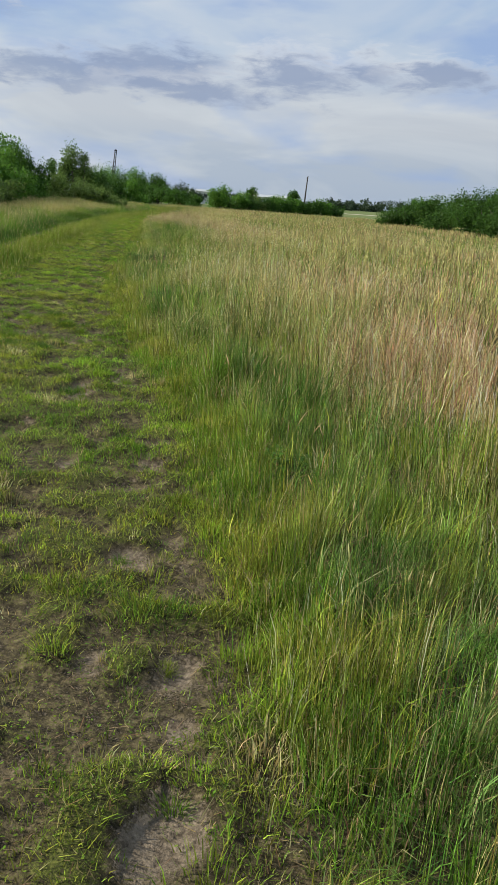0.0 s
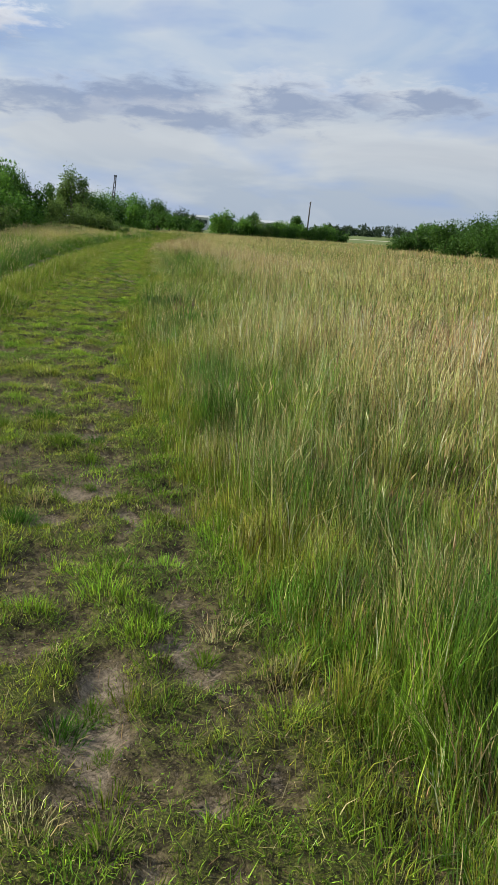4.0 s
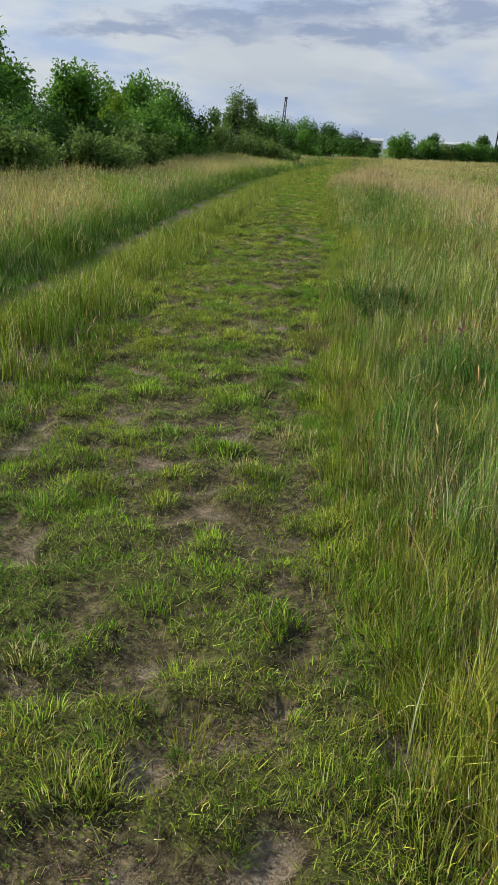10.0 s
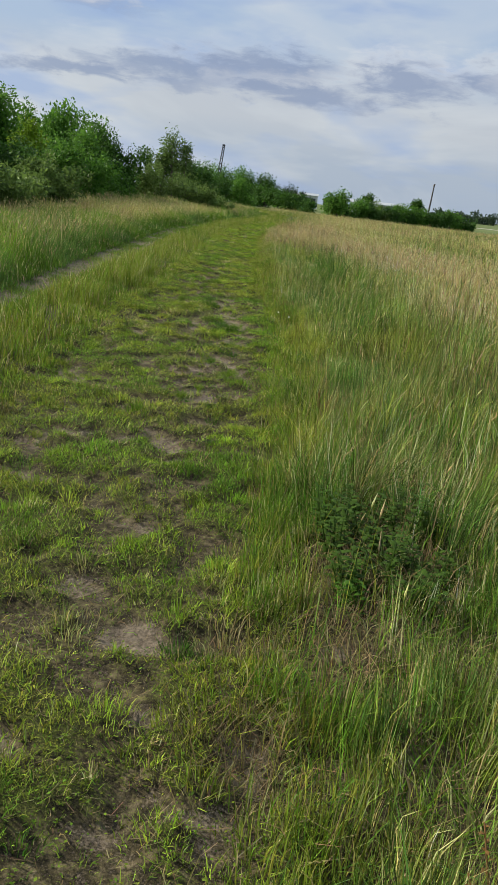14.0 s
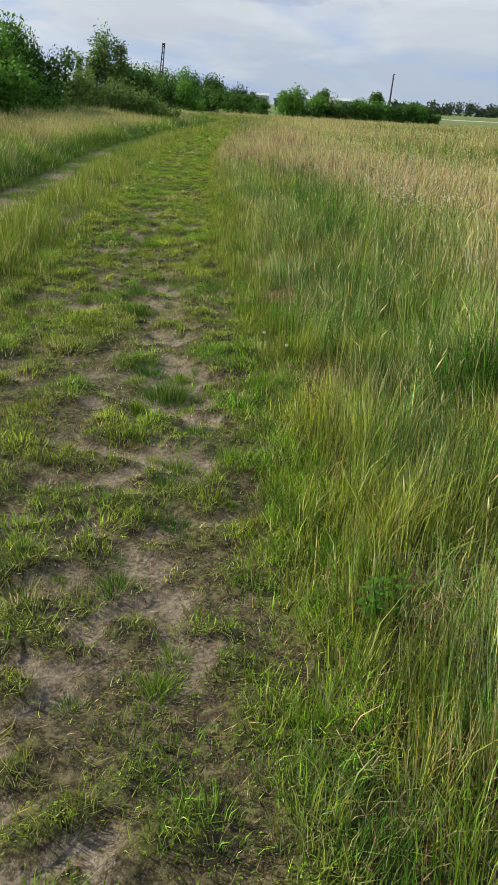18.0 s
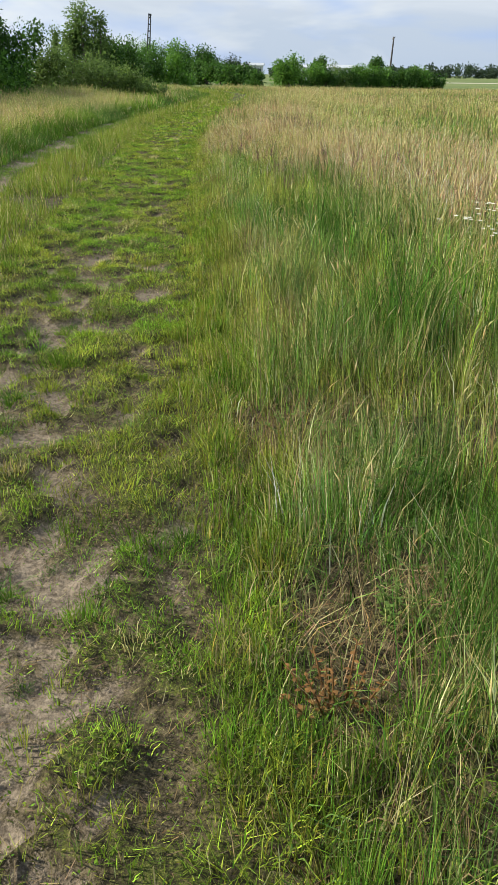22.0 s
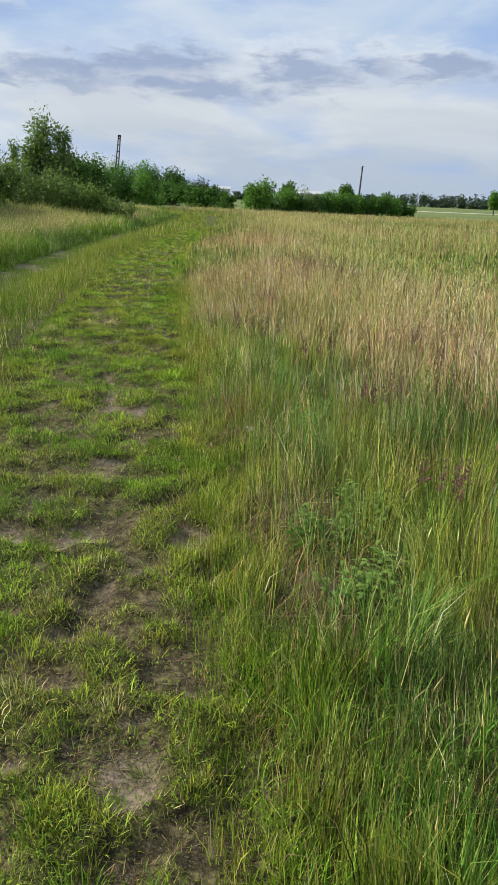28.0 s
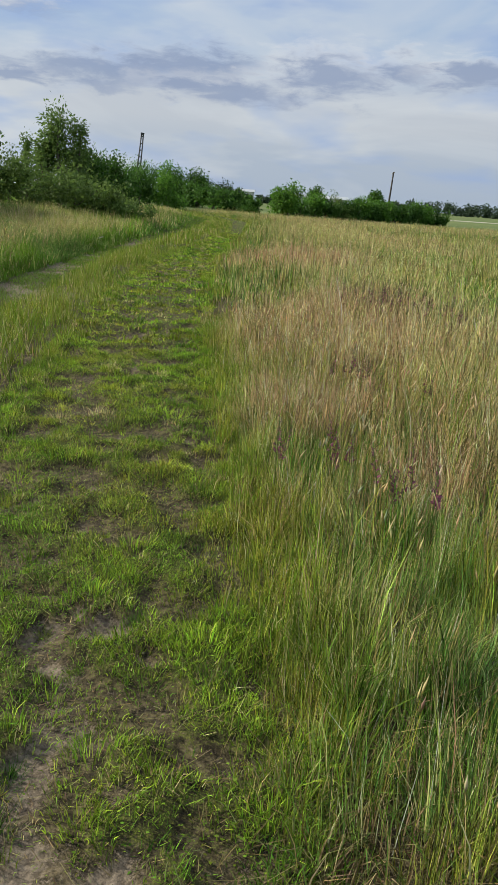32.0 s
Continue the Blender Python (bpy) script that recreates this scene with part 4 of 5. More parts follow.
# ---- trees and shrubs ----
def leaf_cloud(rng, centres, radii, n, size, aspect=1.9, droop=0.25):
    """Folded leaves scattered through clumps; local coordinates."""
    pick = rng.integers(0, len(centres), n)
    d = rng.standard_normal((n, 3))
    d /= np.linalg.norm(d, axis=1)[:, None]
    p = centres[pick] + d * (radii[pick] * rng.random(n) ** 0.45)[:, None]
    a = d * 0.8 + rng.standard_normal((n, 3)) * 0.6
    a[:, 2] -= droop
    a /= np.linalg.norm(a, axis=1)[:, None]
    up = rng.standard_normal((n, 3)) * 0.5 + (0, 0, 1)
    b = np.cross(a, up)
    b /= np.linalg.norm(b, axis=1)[:, None] + 1e-9
    c = np.cross(b, a)
    s = (size * (0.6 + 0.8 * rng.random(n)))[:, None]
    tip, l, r, fold = p + a * s, p + a * s * 0.45 + b * s / aspect / 2, p + a * s * 0.45 - b * s / aspect / 2, -c * s * 0.1
    v = np.stack([p, l - fold, tip, r - fold], 1).reshape(-1, 3)
    base = (np.arange(n) * 4)[:, None]
    t = np.stack([base + np.array((0, 1, 2)), base + np.array((0, 2, 3))], 1).reshape(-1, 3)
    return v, t


def tube(points, radii, sides=6):
    bm = bmesh.new()
    rings = []
    for i, (p, r) in enumerate(zip(points, radii)):
        p = Vector(p)
        d = (Vector(points[min(i + 1, len(points) - 1)]) - Vector(points[max(i - 1, 0)])).normalized()
        s = d.orthogonal().normalized()
        t = d.cross(s)
        rings.append([bm.verts.new(p + (s * math.cos(k * math.tau / sides) + t * math.sin(k * math.tau / sides)) * r) for k in range(sides)])
    for a, b in zip(rings, rings[1:]):
        for k in range(sides):
            bm.faces.new((a[k], a[(k + 1) % sides], b[(k + 1) % sides], b[k])).smooth = True
    bm.faces.new(rings[0][::-1])
    bm.faces.new(rings[-1])
    return bm


def plant(name, x, y, h, rx, ry, kind, n, leaf, label, category, shape="bush", seed=0, group="", base=0.0, clumps=None):
    """A tree or shrub: several tapered limbs and a ragged crown of leaves."""
    rng = np.random.default_rng(1000 + seed)
    root = empty(name, x, y, float(ground_z(x, y)) - 0.03, label, category, group)
    nc = clumps or int(14 + 10 * rx * ry * h / 3)
    nc = 80 if shape == "poplar" else min(max(nc * 2, 90), 220)
    lobes = {"bush": 9, "tree": 9, "poplar": 7}[shape]
    lz = rng.random(lobes)
    la = np.arange(lobes) * 2.4 + rng.uniform(0, 6)
    if shape == "bush":
        reach = np.sqrt(np.clip(1 - (lz * 0.95) ** 2, 0.05, 1)) * rng.uniform(0.3, 0.85, lobes)
        lc = np.stack([np.cos(la) * rx * reach, np.sin(la) * ry * reach, h * (0.12 + 0.70 * lz)], 1)
        lr = np.stack([rx * rng.uniform(0.25, 0.5, lobes), ry * rng.uniform(0.25, 0.5, lobes), h * rng.uniform(0.16, 0.32, lobes)], 1)
    elif shape == "tree":
        reach = np.sqrt(np.clip(1 - ((lz - 0.35) / 0.75) ** 2, 0.05, 1)) * rng.uniform(0.25, 0.75, lobes)
        lc = np.stack([np.cos(la) * rx * reach, np.sin(la) * ry * reach, base + (h - base) * (0.15 + 0.75 * lz)], 1)
        lr = np.stack([rx * rng.uniform(0.25, 0.45, lobes), ry * rng.uniform(0.25, 0.45, lobes), h * rng.uniform(0.10, 0.20, lobes)], 1)
    else:
        reach = (1.05 - lz) * rng.uniform(0.1, 0.6, lobes)
        lc = np.stack([np.cos(la) * rx * reach, np.sin(la) * ry * reach, h * (0.22 + 0.62 * lz)], 1)
        lr = np.stack([rx * (0.42 - 0.25 * lz), ry * (0.42 - 0.25 * lz), h * rng.uniform(0.14, 0.22, lobes)], 1)
    who = rng.integers(0, lobes, nc)
    d = rng.standard_normal((nc, 3))
    d /= np.linalg.norm(d, axis=1)[:, None]
    cen = lc[who] + d * lr[who] * (rng.random(nc) ** 0.4)[:, None]
    cen[:, 2] = np.maximum(cen[:, 2], 0.05 * h)
    rad = (0.10 + 0.10 * rng.random(nc)) * min(rx, ry, h) * (1.2 if shape != "poplar" else 2.3)
    n = int(n * (1.35 if y < 68 else 0.95 if y < 95 else 0.65))
    v, t = leaf_cloud(rng, cen, rad, n, leaf * 0.95)
    if shape != "poplar":
        v2, t2 = leaf_cloud(rng, cen * np.array([0.70, 0.70, 0.80]), rad * 1.3, n // 3, leaf * 1.6, 1.5)
        v, t = np.concatenate([v, v2]), np.concatenate([t, t2 + len(v)])
    top, out = np.percentile(v[:, 2], 99.7), np.percentile(np.hypot(v[:, 0] / rx, v[:, 1] / ry), 99)
    fit = np.array([1 / out, 1 / out, h / top])
    v, cen = v * fit, cen * fit
    v[:, 2] = np.maximum(v[:, 2], 0.02)
    mesh_part("crown", tri_mesh("crown", v, t, LEAF[kind], smooth=False), root)
    for k in range(1 if shape == "tree" and rx < 1.2 else (3 if shape != "bush" else 4)):
        c = cen[int(rng.integers(0, nc))]
        top = np.array([c[0] * 0.6, c[1] * 0.6, max(c[2], h * 0.6)])
        foot = np.array([0.12 * rx * rng.standard_normal(), 0.12 * ry * rng.standard_normal(), -0.05])
        pts = [tuple(foot + (top - foot) * f + np.array([0.05 * rng.standard_normal(), 0.05 * rng.standard_normal(), 0])) for f in (0, 0.3, 0.65, 1)]
        r0 = 0.018 * h * (1.4 if k == 0 else 0.9)
        part("trunk" if k == 0 and shape != "bush" else "limb", tube(pts, (r0, r0 * 0.8, r0 * 0.5, r0 * 0.15)), M_BARK, root)
    return root


LABELS = {
    "sapling": ("young leafy sapling among tall verge grass", "sapling", ""),
    "tree": ("green broadleaved tree with a ragged leafy crown", "tree", "trees along the track"),
    "shrub": ("dense rounded green shrub behind the grassy verge", "shrub", "shrubs along the track"),
    "poplar": ("slender upright tree with small grey-green leaves", "tree", "trees along the track"),
    "round_bush": ("lone round leafy bush with dark shaded foot in the meadow", "bush", ""),
    "hedge_shrub": ("dark green hedge shrub at the edge of the meadow", "shrub", "hedge shrubs"),
}
TONE = {"bright": "fresh yellow-green", "grey": "low grey-green", "dark": "dark green", "ash": "mid-green", "hedge": "deep green", "poplar": "grey-green", "far": "distant bluish green"}
GROWN = []


def grow(nm, px, py, ph, prx, pry, kind, cnt, size, shape):
    """One tree or shrub: place, height, radii, leaf kind, number and size of leaves, shape of the crown."""
    lab, cat, grp = LABELS[nm]
    if nm in ("sapling", "shrub", "tree"):
        lab = TONE[kind] + " " + lab.replace("green ", "", 1)
    base = ph * (0.28 if shape == "tree" and prx < 2 else 0.12) if shape != "bush" else 0.0
    GROWN.append(plant(nm, px, py, ph, prx, pry, kind, cnt, size, lab, cat, shape, len(GROWN), grp, base=base))


grow('sapling', -11, 24.6, 2, 0.85, 0.85, 'ash', 1500, 0.13, 'bush')
grow('tree', -15.8, 28.5, 4.8, 1.75, 1.9, 'dark', 7000, 0.14, 'bush')
grow('tree', -20.6, 44.5, 5.6, 2.3, 2.3, 'ash', 5500, 0.2, 'tree')
grow('tree', -18.6, 42.5, 4.7, 2.2, 2.2, 'ash', 4500, 0.18, 'tree')
grow('tree', -22.5, 50.5, 5.2, 2.6, 2.6, 'ash', 4500, 0.2, 'tree')
grow('tree', -21, 56, 5, 2.4, 2.4, 'ash', 4500, 0.2, 'tree')
grow('tree', -19.6, 60, 4.7, 2.4, 2.4, 'ash', 4500, 0.2, 'tree')
grow('tree', -20, 66, 4.6, 2.6, 2.6, 'ash', 4500, 0.2, 'tree')
grow('tree', -24, 40, 5.2, 3, 3, 'ash', 4500, 0.2, 'tree')
grow('shrub', -17.6, 32.5, 3.0, 2.4, 2.4, 'ash', 4200, 0.14, 'bush')
grow('shrub', -20.5, 35.5, 3.4, 2.4, 2.4, 'dark', 3600, 0.15, 'bush')
grow('sapling', -15.6, 48.2, 3, 1.3, 1.3, 'bright', 3200, 0.16, 'bush')
grow('shrub', -12.4, 31.6, 1.55, 2, 1.8, 'grey', 4200, 0.1, 'bush')
grow('shrub', -15.2, 35.5, 2, 2.6, 2.4, 'dark', 5200, 0.11, 'bush')
grow('shrub', -12.2, 36.6, 1.5, 2.2, 2, 'grey', 4600, 0.11, 'bush')
grow('shrub', -16.8, 39.5, 2.5, 2.8, 2.6, 'dark', 5200, 0.12, 'bush')
grow('shrub', -12.8, 41.8, 1.7, 2.4, 2.4, 'grey', 4200, 0.12, 'bush')
grow('shrub', -15, 44.5, 2.1, 2.5, 2.5, 'dark', 4200, 0.13, 'bush')
grow('shrub', -16, 53, 2.8, 2.4, 2.6, 'ash', 4200, 0.16, 'bush')
grow('shrub', -16.5, 58.5, 3.5, 2.2, 2.6, 'ash', 4200, 0.16, 'bush')
grow('tree', -17.0, 63.5, 4.1, 2.0, 2.2, 'dark', 5200, 0.16, 'bush')
grow('shrub', -12.6, 26.8, 1.3, 1.5, 1.5, 'grey', 2600, 0.09, 'bush')
grow('shrub', -14.2, 27.5, 2.2, 1.8, 1.8, 'dark', 3400, 0.11, 'bush')
grow('shrub', -17, 70.5, 2.7, 2.6, 2.6, 'grey', 4200, 0.14, 'bush')
grow('shrub', -14.6, 72, 2.25, 2.4, 2.4, 'grey', 4200, 0.13, 'bush')
grow('shrub', -13.1, 72.5, 1.4, 2, 2.2, 'grey', 3600, 0.12, 'bush')
grow('poplar', -17.1, 79.6, 5.4, 1.5, 1.4, 'poplar', 2900, 0.16, 'poplar')
grow('poplar', -16.2, 79.2, 4.6, 1.3, 1.2, 'poplar', 2300, 0.16, 'poplar')
grow('poplar', -18.0, 79.9, 4.7, 1.1, 1.1, 'poplar', 3000, 0.16, 'poplar')
grow('poplar', -19.5, 81, 3.9, 0.75, 0.75, 'poplar', 1500, 0.16, 'poplar')
grow('poplar', -18.6, 80.6, 3.4, 0.9, 0.9, 'poplar', 1500, 0.16, 'poplar')
grow('shrub', -17.5, 85, 3.6, 2.4, 2.6, 'dark', 3600, 0.2, 'bush')
grow('shrub', -16.8, 90, 3.7, 2.4, 2.8, 'dark', 3600, 0.2, 'bush')
grow('shrub', -35.7, 195.4, 8.0, 5.5, 6.4, 'ash', 3200, 0.29, 'bush')
grow('shrub', -27.4, 170.6, 5.8, 4.0, 5.1, 'dark', 3000, 0.29, 'bush')
grow('tree', -24.1, 163.0, 6.4, 2.9, 2.9, 'ash', 2200, 0.31, 'tree')
grow('shrub', -23.0, 160.8, 4.5, 3.4, 4.4, 'dark', 2600, 0.31, 'bush')
grow('tree', -19.0, 153.0, 5.3, 2.4, 2.4, 'dark', 2000, 0.31, 'tree')
grow('shrub', -18.6, 152.0, 3.6, 3.0, 3.6, 'dark', 2400, 0.31, 'bush')
grow('shrub', -16.1, 145.5, 3.2, 2.7, 3.2, 'dark', 2400, 0.31, 'bush')
grow('shrub', -13.3, 136.6, 2.7, 2.4, 2.8, 'dark', 2400, 0.31, 'bush')
grow('shrub', -11.3, 136.0, 2.2, 2.2, 2.6, 'dark', 2200, 0.31, 'bush')
grow('shrub', -20.8, 119, 4.3, 2.4, 2.4, 'dark', 3000, 0.24, 'bush')
grow('shrub', -18.2, 121, 3.7, 2.2, 2.4, 'ash', 2800, 0.24, 'bush')
grow('shrub', -23.6, 118, 4.6, 2.4, 2.4, 'dark', 3000, 0.24, 'bush')
grow('tree', -28, 34, 4.4, 3.4, 3.2, 'dark', 4000, 0.24, 'bush')
grow('tree', -31, 47, 5.0, 4.0, 3.6, 'dark', 4000, 0.26, 'bush')
grow('tree', -29, 58, 4.8, 3.8, 3.6, 'dark', 4000, 0.26, 'bush')
grow('tree', -27, 68, 4.6, 3.4, 3.4, 'dark', 4000, 0.26, 'bush')
grow('round_bush', -6.3, 121.6, 3.5, 2.3, 2.2, 'ash', 4800, 0.22, 'bush')
grow('hedge_shrub', -9.6, 124.5, 1.8, 1.7, 1.6, 'dark', 1800, 0.22, 'bush')
grow('hedge_shrub', -3.2, 126, 2.9, 2.3, 2, 'ash', 2600, 0.22, 'bush')
grow('hedge_shrub', -0.6, 128.5, 3.0, 2.4, 2, 'grey', 2600, 0.22, 'bush')
grow('hedge_shrub', 2, 131, 2.8, 2.4, 2, 'ash', 2600, 0.22, 'bush')
grow('hedge_shrub', 4.6, 133.5, 2.6, 2.3, 2, 'ash', 2600, 0.22, 'bush')
grow('hedge_shrub', 7.2, 136, 2.3, 2.3, 2, 'hedge', 2600, 0.22, 'bush')
grow('hedge_shrub', 9.8, 138.5, 2.7, 2, 2, 'ash', 2600, 0.22, 'bush')
grow('hedge_shrub', 12, 139, 2, 2.2, 2, 'dark', 2200, 0.22, 'bush')
grow('hedge_shrub', -4.6, 124.5, 1.9, 2.2, 1.8, 'dark', 2000, 0.22, 'bush')
grow('hedge_shrub', -1.8, 127, 2.3, 2.4, 1.8, 'hedge', 2200, 0.22, 'bush')
grow('hedge_shrub', 0.8, 129.5, 2.4, 2.4, 1.8, 'dark', 2200, 0.22, 'bush')
grow('hedge_shrub', 3.3, 132, 2.2, 2.4, 1.8, 'dark', 2200, 0.22, 'bush')
grow('hedge_shrub', 6, 134.5, 2.1, 2.4, 1.8, 'dark', 2200, 0.22, 'bush')
grow('hedge_shrub', 8.6, 137, 2.3, 2.2, 1.8, 'dark', 2200, 0.22, 'bush')
grow('tree', 22.8, 124, 3.6, 1.3, 1.3, 'ash', 1800, 0.24, 'tree')
grow('hedge_shrub', 24.5, 121, 2.1, 2.2, 2, 'dark', 1800, 0.22, 'bush')
grow('hedge_shrub', 27, 118, 2.3, 2.4, 2, 'hedge', 1800, 0.22, 'bush')
grow('shrub', -23.4, 161.3, 5.1, 3.5, 4.2, 'dark', 2600, 0.26, 'bush')
grow('shrub', -19.3, 153.5, 3.9, 3.1, 3.7, 'dark', 2400, 0.29, 'bush')
grow('tree', 5.4, 150, 3.9, 1.5, 1.5, 'dark', 1800, 0.28, 'tree')
grow('tree', -2.5, 168, 4.3, 2, 2, 'dark', 1800, 0.3, 'tree')
grow('tree', -24, 192, 5.6, 2.8, 2.8, 'far', 1800, 0.36, 'tree')
grow('tree', -19.5, 200, 4.9, 2.4, 2.4, 'far', 1600, 0.36, 'tree')
grow('tree', -15, 188, 3.6, 2.4, 2.4, 'far', 1600, 0.34, 'tree')
grow('tree', 41, 210, 4.9, 1.7, 1.7, 'ash', 2200, 0.34, 'tree')
grow('hedge_shrub', 13.1, 85.5, 2.0, 2.0, 2.0, 'hedge', 2600, 0.16, 'bush')
grow('hedge_shrub', 15.2, 85, 2.81, 2.4, 2.2, 'hedge', 3600, 0.17, 'bush')
grow('hedge_shrub', 16.2, 79.5, 3.16, 2.4, 2.4, 'hedge', 3600, 0.17, 'bush')
grow('hedge_shrub', 16.6, 75, 3.28, 2.4, 2.4, 'hedge', 3800, 0.16, 'bush')
grow('hedge_shrub', 16.9, 70.5, 3.39, 2.4, 2.4, 'hedge', 3800, 0.16, 'bush')
grow('hedge_shrub', 17.2, 66, 3.51, 2.4, 2.4, 'dark', 4000, 0.15, 'bush')
grow('hedge_shrub', 17.6, 61.5, 3.51, 2.4, 2.4, 'hedge', 4000, 0.15, 'bush')
grow('hedge_shrub', 18, 57, 3.1, 2.4, 2.4, 'hedge', 4000, 0.14, 'bush')
grow('hedge_shrub', 18.4, 52.5, 3.1, 2.4, 2.4, 'dark', 4000, 0.14, 'bush')
grow('hedge_shrub', 18.9, 48, 3.1, 2.4, 2.4, 'hedge', 3600, 0.14, 'bush')


def far_woods():
    """The long line of woods beyond the fields."""
    chunks = []
    rng = np.random.default_rng(77)
    for x0, x1, y, h in ((40, 330, 640, 8.5), (60, 330, 700, 11), (-30, 60, 560, 5.5), (150, 330, 520, 5.0)):
        m = int((x1 - x0) / 1.3)
        cx = rng.uniform(x0, x1, m)
        hh = h * (0.62 + 0.3 * rng.random(m)) * (0.8 + 0.4 * vnoise(cx, 0 * cx, 25, 3))
        cen = np.stack([cx, y + rng.uniform(-8, 8, m), hh * rng.uniform(0.05, 0.8, m)], 1)
        v, t = leaf_cloud(rng, cen, hh * 0.34, m * 60, 1.5, 1.3)
        v[:, 2] = np.maximum(v[:, 2], 0.0)
        chunks.append((v, t, np.ones((len(v), 3)) * 0.1))
    v, t, c = joined(chunks)
    tagged(new("far_woods", tri_mesh("far_woods", v, t, LEAF["far"], None, False)), "long distant line of bluish green woods on the horizon", "woods", kind="stuff")


far_woods()


def pale_field():
    """A strip of pale stubble beyond the meadow, following the flat ground."""
    xs = np.arange(16, 201, 4.0)
    near = 222 + 0.20 * (xs - 16) + 3 * np.sin(xs * 0.11)
    far = near + 11 + 0.16 * (xs - 16) + 2 * np.sin(xs * 0.07 + 1)
    v = np.stack([np.c_[xs, near, 0 * xs + 0.06], np.c_[xs, far, 0 * xs + 0.06], np.c_[xs, near, 0 * xs - 0.1], np.c_[xs, far, 0 * xs - 0.1]], 1).reshape(-1, 3)
    t = []
    for i in range(len(xs) - 1):
        a, b = 4 * i, 4 * i + 4
        t += [(a, b, b + 1), (a, b + 1, a + 1), (a + 2, b + 2, b), (a + 2, b, a), (a + 1, b + 1, b + 3), (a + 1, b + 3, a + 3)]
    tagged(new("pale_field", tri_mesh("pale_field", v, t, M_STUBBLE, None, False)), "pale dry stubble strip in distant fields", "field", kind="structure")


M_STUBBLE = plain("pale_stubble", (0.36, 0.33, 0.25), (0.52, 0.48, 0.38), 0.95, 0.4)
pale_field()


# ---- poles and buildings ----
def box(bm, x0, x1, y0, y1, z0, z1):
    r = bmesh.ops.create_cube(bm, size=1.0)
    bmesh.ops.transform(bm, matrix=Matrix.Translation(((x0 + x1) / 2, (y0 + y1) / 2, (z0 + z1) / 2)) @ Matrix.Diagonal((x1 - x0, y1 - y0, z1 - z0, 1)), verts=r["verts"])
    return r["verts"]


def lattice_pylon(x, y, h, lean):
    root = empty("lattice_pylon", x, y, -0.05, "tall narrow concrete ladder pylon rising above the shrubs", "pylon")
    root.rotation_euler = (0, radians(lean), 0)
    for s in (-1, 1):
        part("leg", tube([(s * 0.22, 0, 0), (s * 0.16, 0, h * 0.5), (s * 0.10, 0, h)], (0.085, 0.078, 0.07), 6), M_CONCRETE, root)
    n = 11
    for k in range(n):
        z = 0.5 + (h - 0.7) * k / (n - 1)
        half = 0.22 - 0.12 * z / h
        bm = bmesh.new()
        box(bm, -half, half, -0.045, 0.045, z - 0.06, z + 0.06)
        part("rung", bm, M_CONCRETE, root)
    bm = bmesh.new()
    box(bm, -0.17, 0.17, -0.1, 0.1, h - 0.02, h + 0.18)
    part("cap", bm, M_CONCRETE, root)
    return root


def wooden_pole(x, y, h, lean):
    root = empty("utility_pole", x, y, -0.05, "leaning weathered wooden utility pole without wires", "utility pole")
    root.rotation_euler = (0, radians(lean), 0)
    part("shaft", tube([(0, 0, 0), (0.01, 0, h * 0.5), (0, 0, h)], (0.15, 0.125, 0.10), 9), M_POLE, root)
    for dz, s in ((0.18, 1), (0.42, -1)):
        hook = part("hook", tube([(0, 0, h - dz), (s * 0.12, 0, h - dz), (s * 0.15, 0, h - dz + 0.1)], (0.016, 0.015, 0.013), 6), M_METAL, root)
        part("insulator", tube([(s * 0.15, 0, h - dz + 0.08), (s * 0.15, 0, h - dz + 0.12), (s * 0.15, 0, h - dz + 0.2), (s * 0.15, 0, h - dz + 0.24)], (0.03, 0.05, 0.045, 0.02), 8), M_CERAMIC, hook)
    return root


lattice_pylon(-21.9, 123.5, 7.25, 5.0)
wooden_pole(7.3, 153.5, 6.5, 3.0)


def hall(name, x0, x1, y0, depth, wall_h, ridge, label, windows):
    root = empty(name, (x0 + x1) / 2, y0 + depth / 2, 0, label, "building")
    hw, hd = (x1 - x0) / 2, depth / 2
    bm = bmesh.new()
    box(bm, -hw, hw, -hd, hd, -0.1, wall_h)
    part("wall", bm, M_WHITE, root)
    bm = bmesh.new()
    o = 0.35
    v = [bm.verts.new(p) for p in ((-hw - o, -hd - o, wall_h - 0.02), (hw + o, -hd - o, wall_h - 0.02), (hw + o, 0, ridge), (-hw - o, 0, ridge), (hw + o, hd + o, wall_h - 0.02), (-hw - o, hd + o, wall_h - 0.02))]
    for f in ((0, 1, 2, 3), (3, 2, 4, 5), (0, 3, 5), (1, 4, 2), (0, 5, 4, 1)):
        bm.faces.new([v[k] for k in f])
    part("roof", bm, M_ROOF, root)
    for k in range(windows):
        cx = -hw + (k + 0.5) * 2 * hw / windows
        bm = bmesh.new()
        box(bm, cx - 0.55, cx + 0.55, -hd - 0.04, -hd + 0.02, wall_h * 0.5, wall_h * 0.78)
        part("window", bm, M_DARKGLASS, root)
    return root


hall("long_hall", -6.8, 6.3, 235, 9, 3.0, 3.65, "long low white farm hall with a pale sheet roof", 6)
hall("white_cabin", -20.3, -16.6, 252, 3.2, 3.5, 4.1, "small white cabin half hidden by shrubs", 2)
hall("farm_shed", -31, -24, 330, 8, 3.0, 4.6, "distant pale shed among trees", 3)


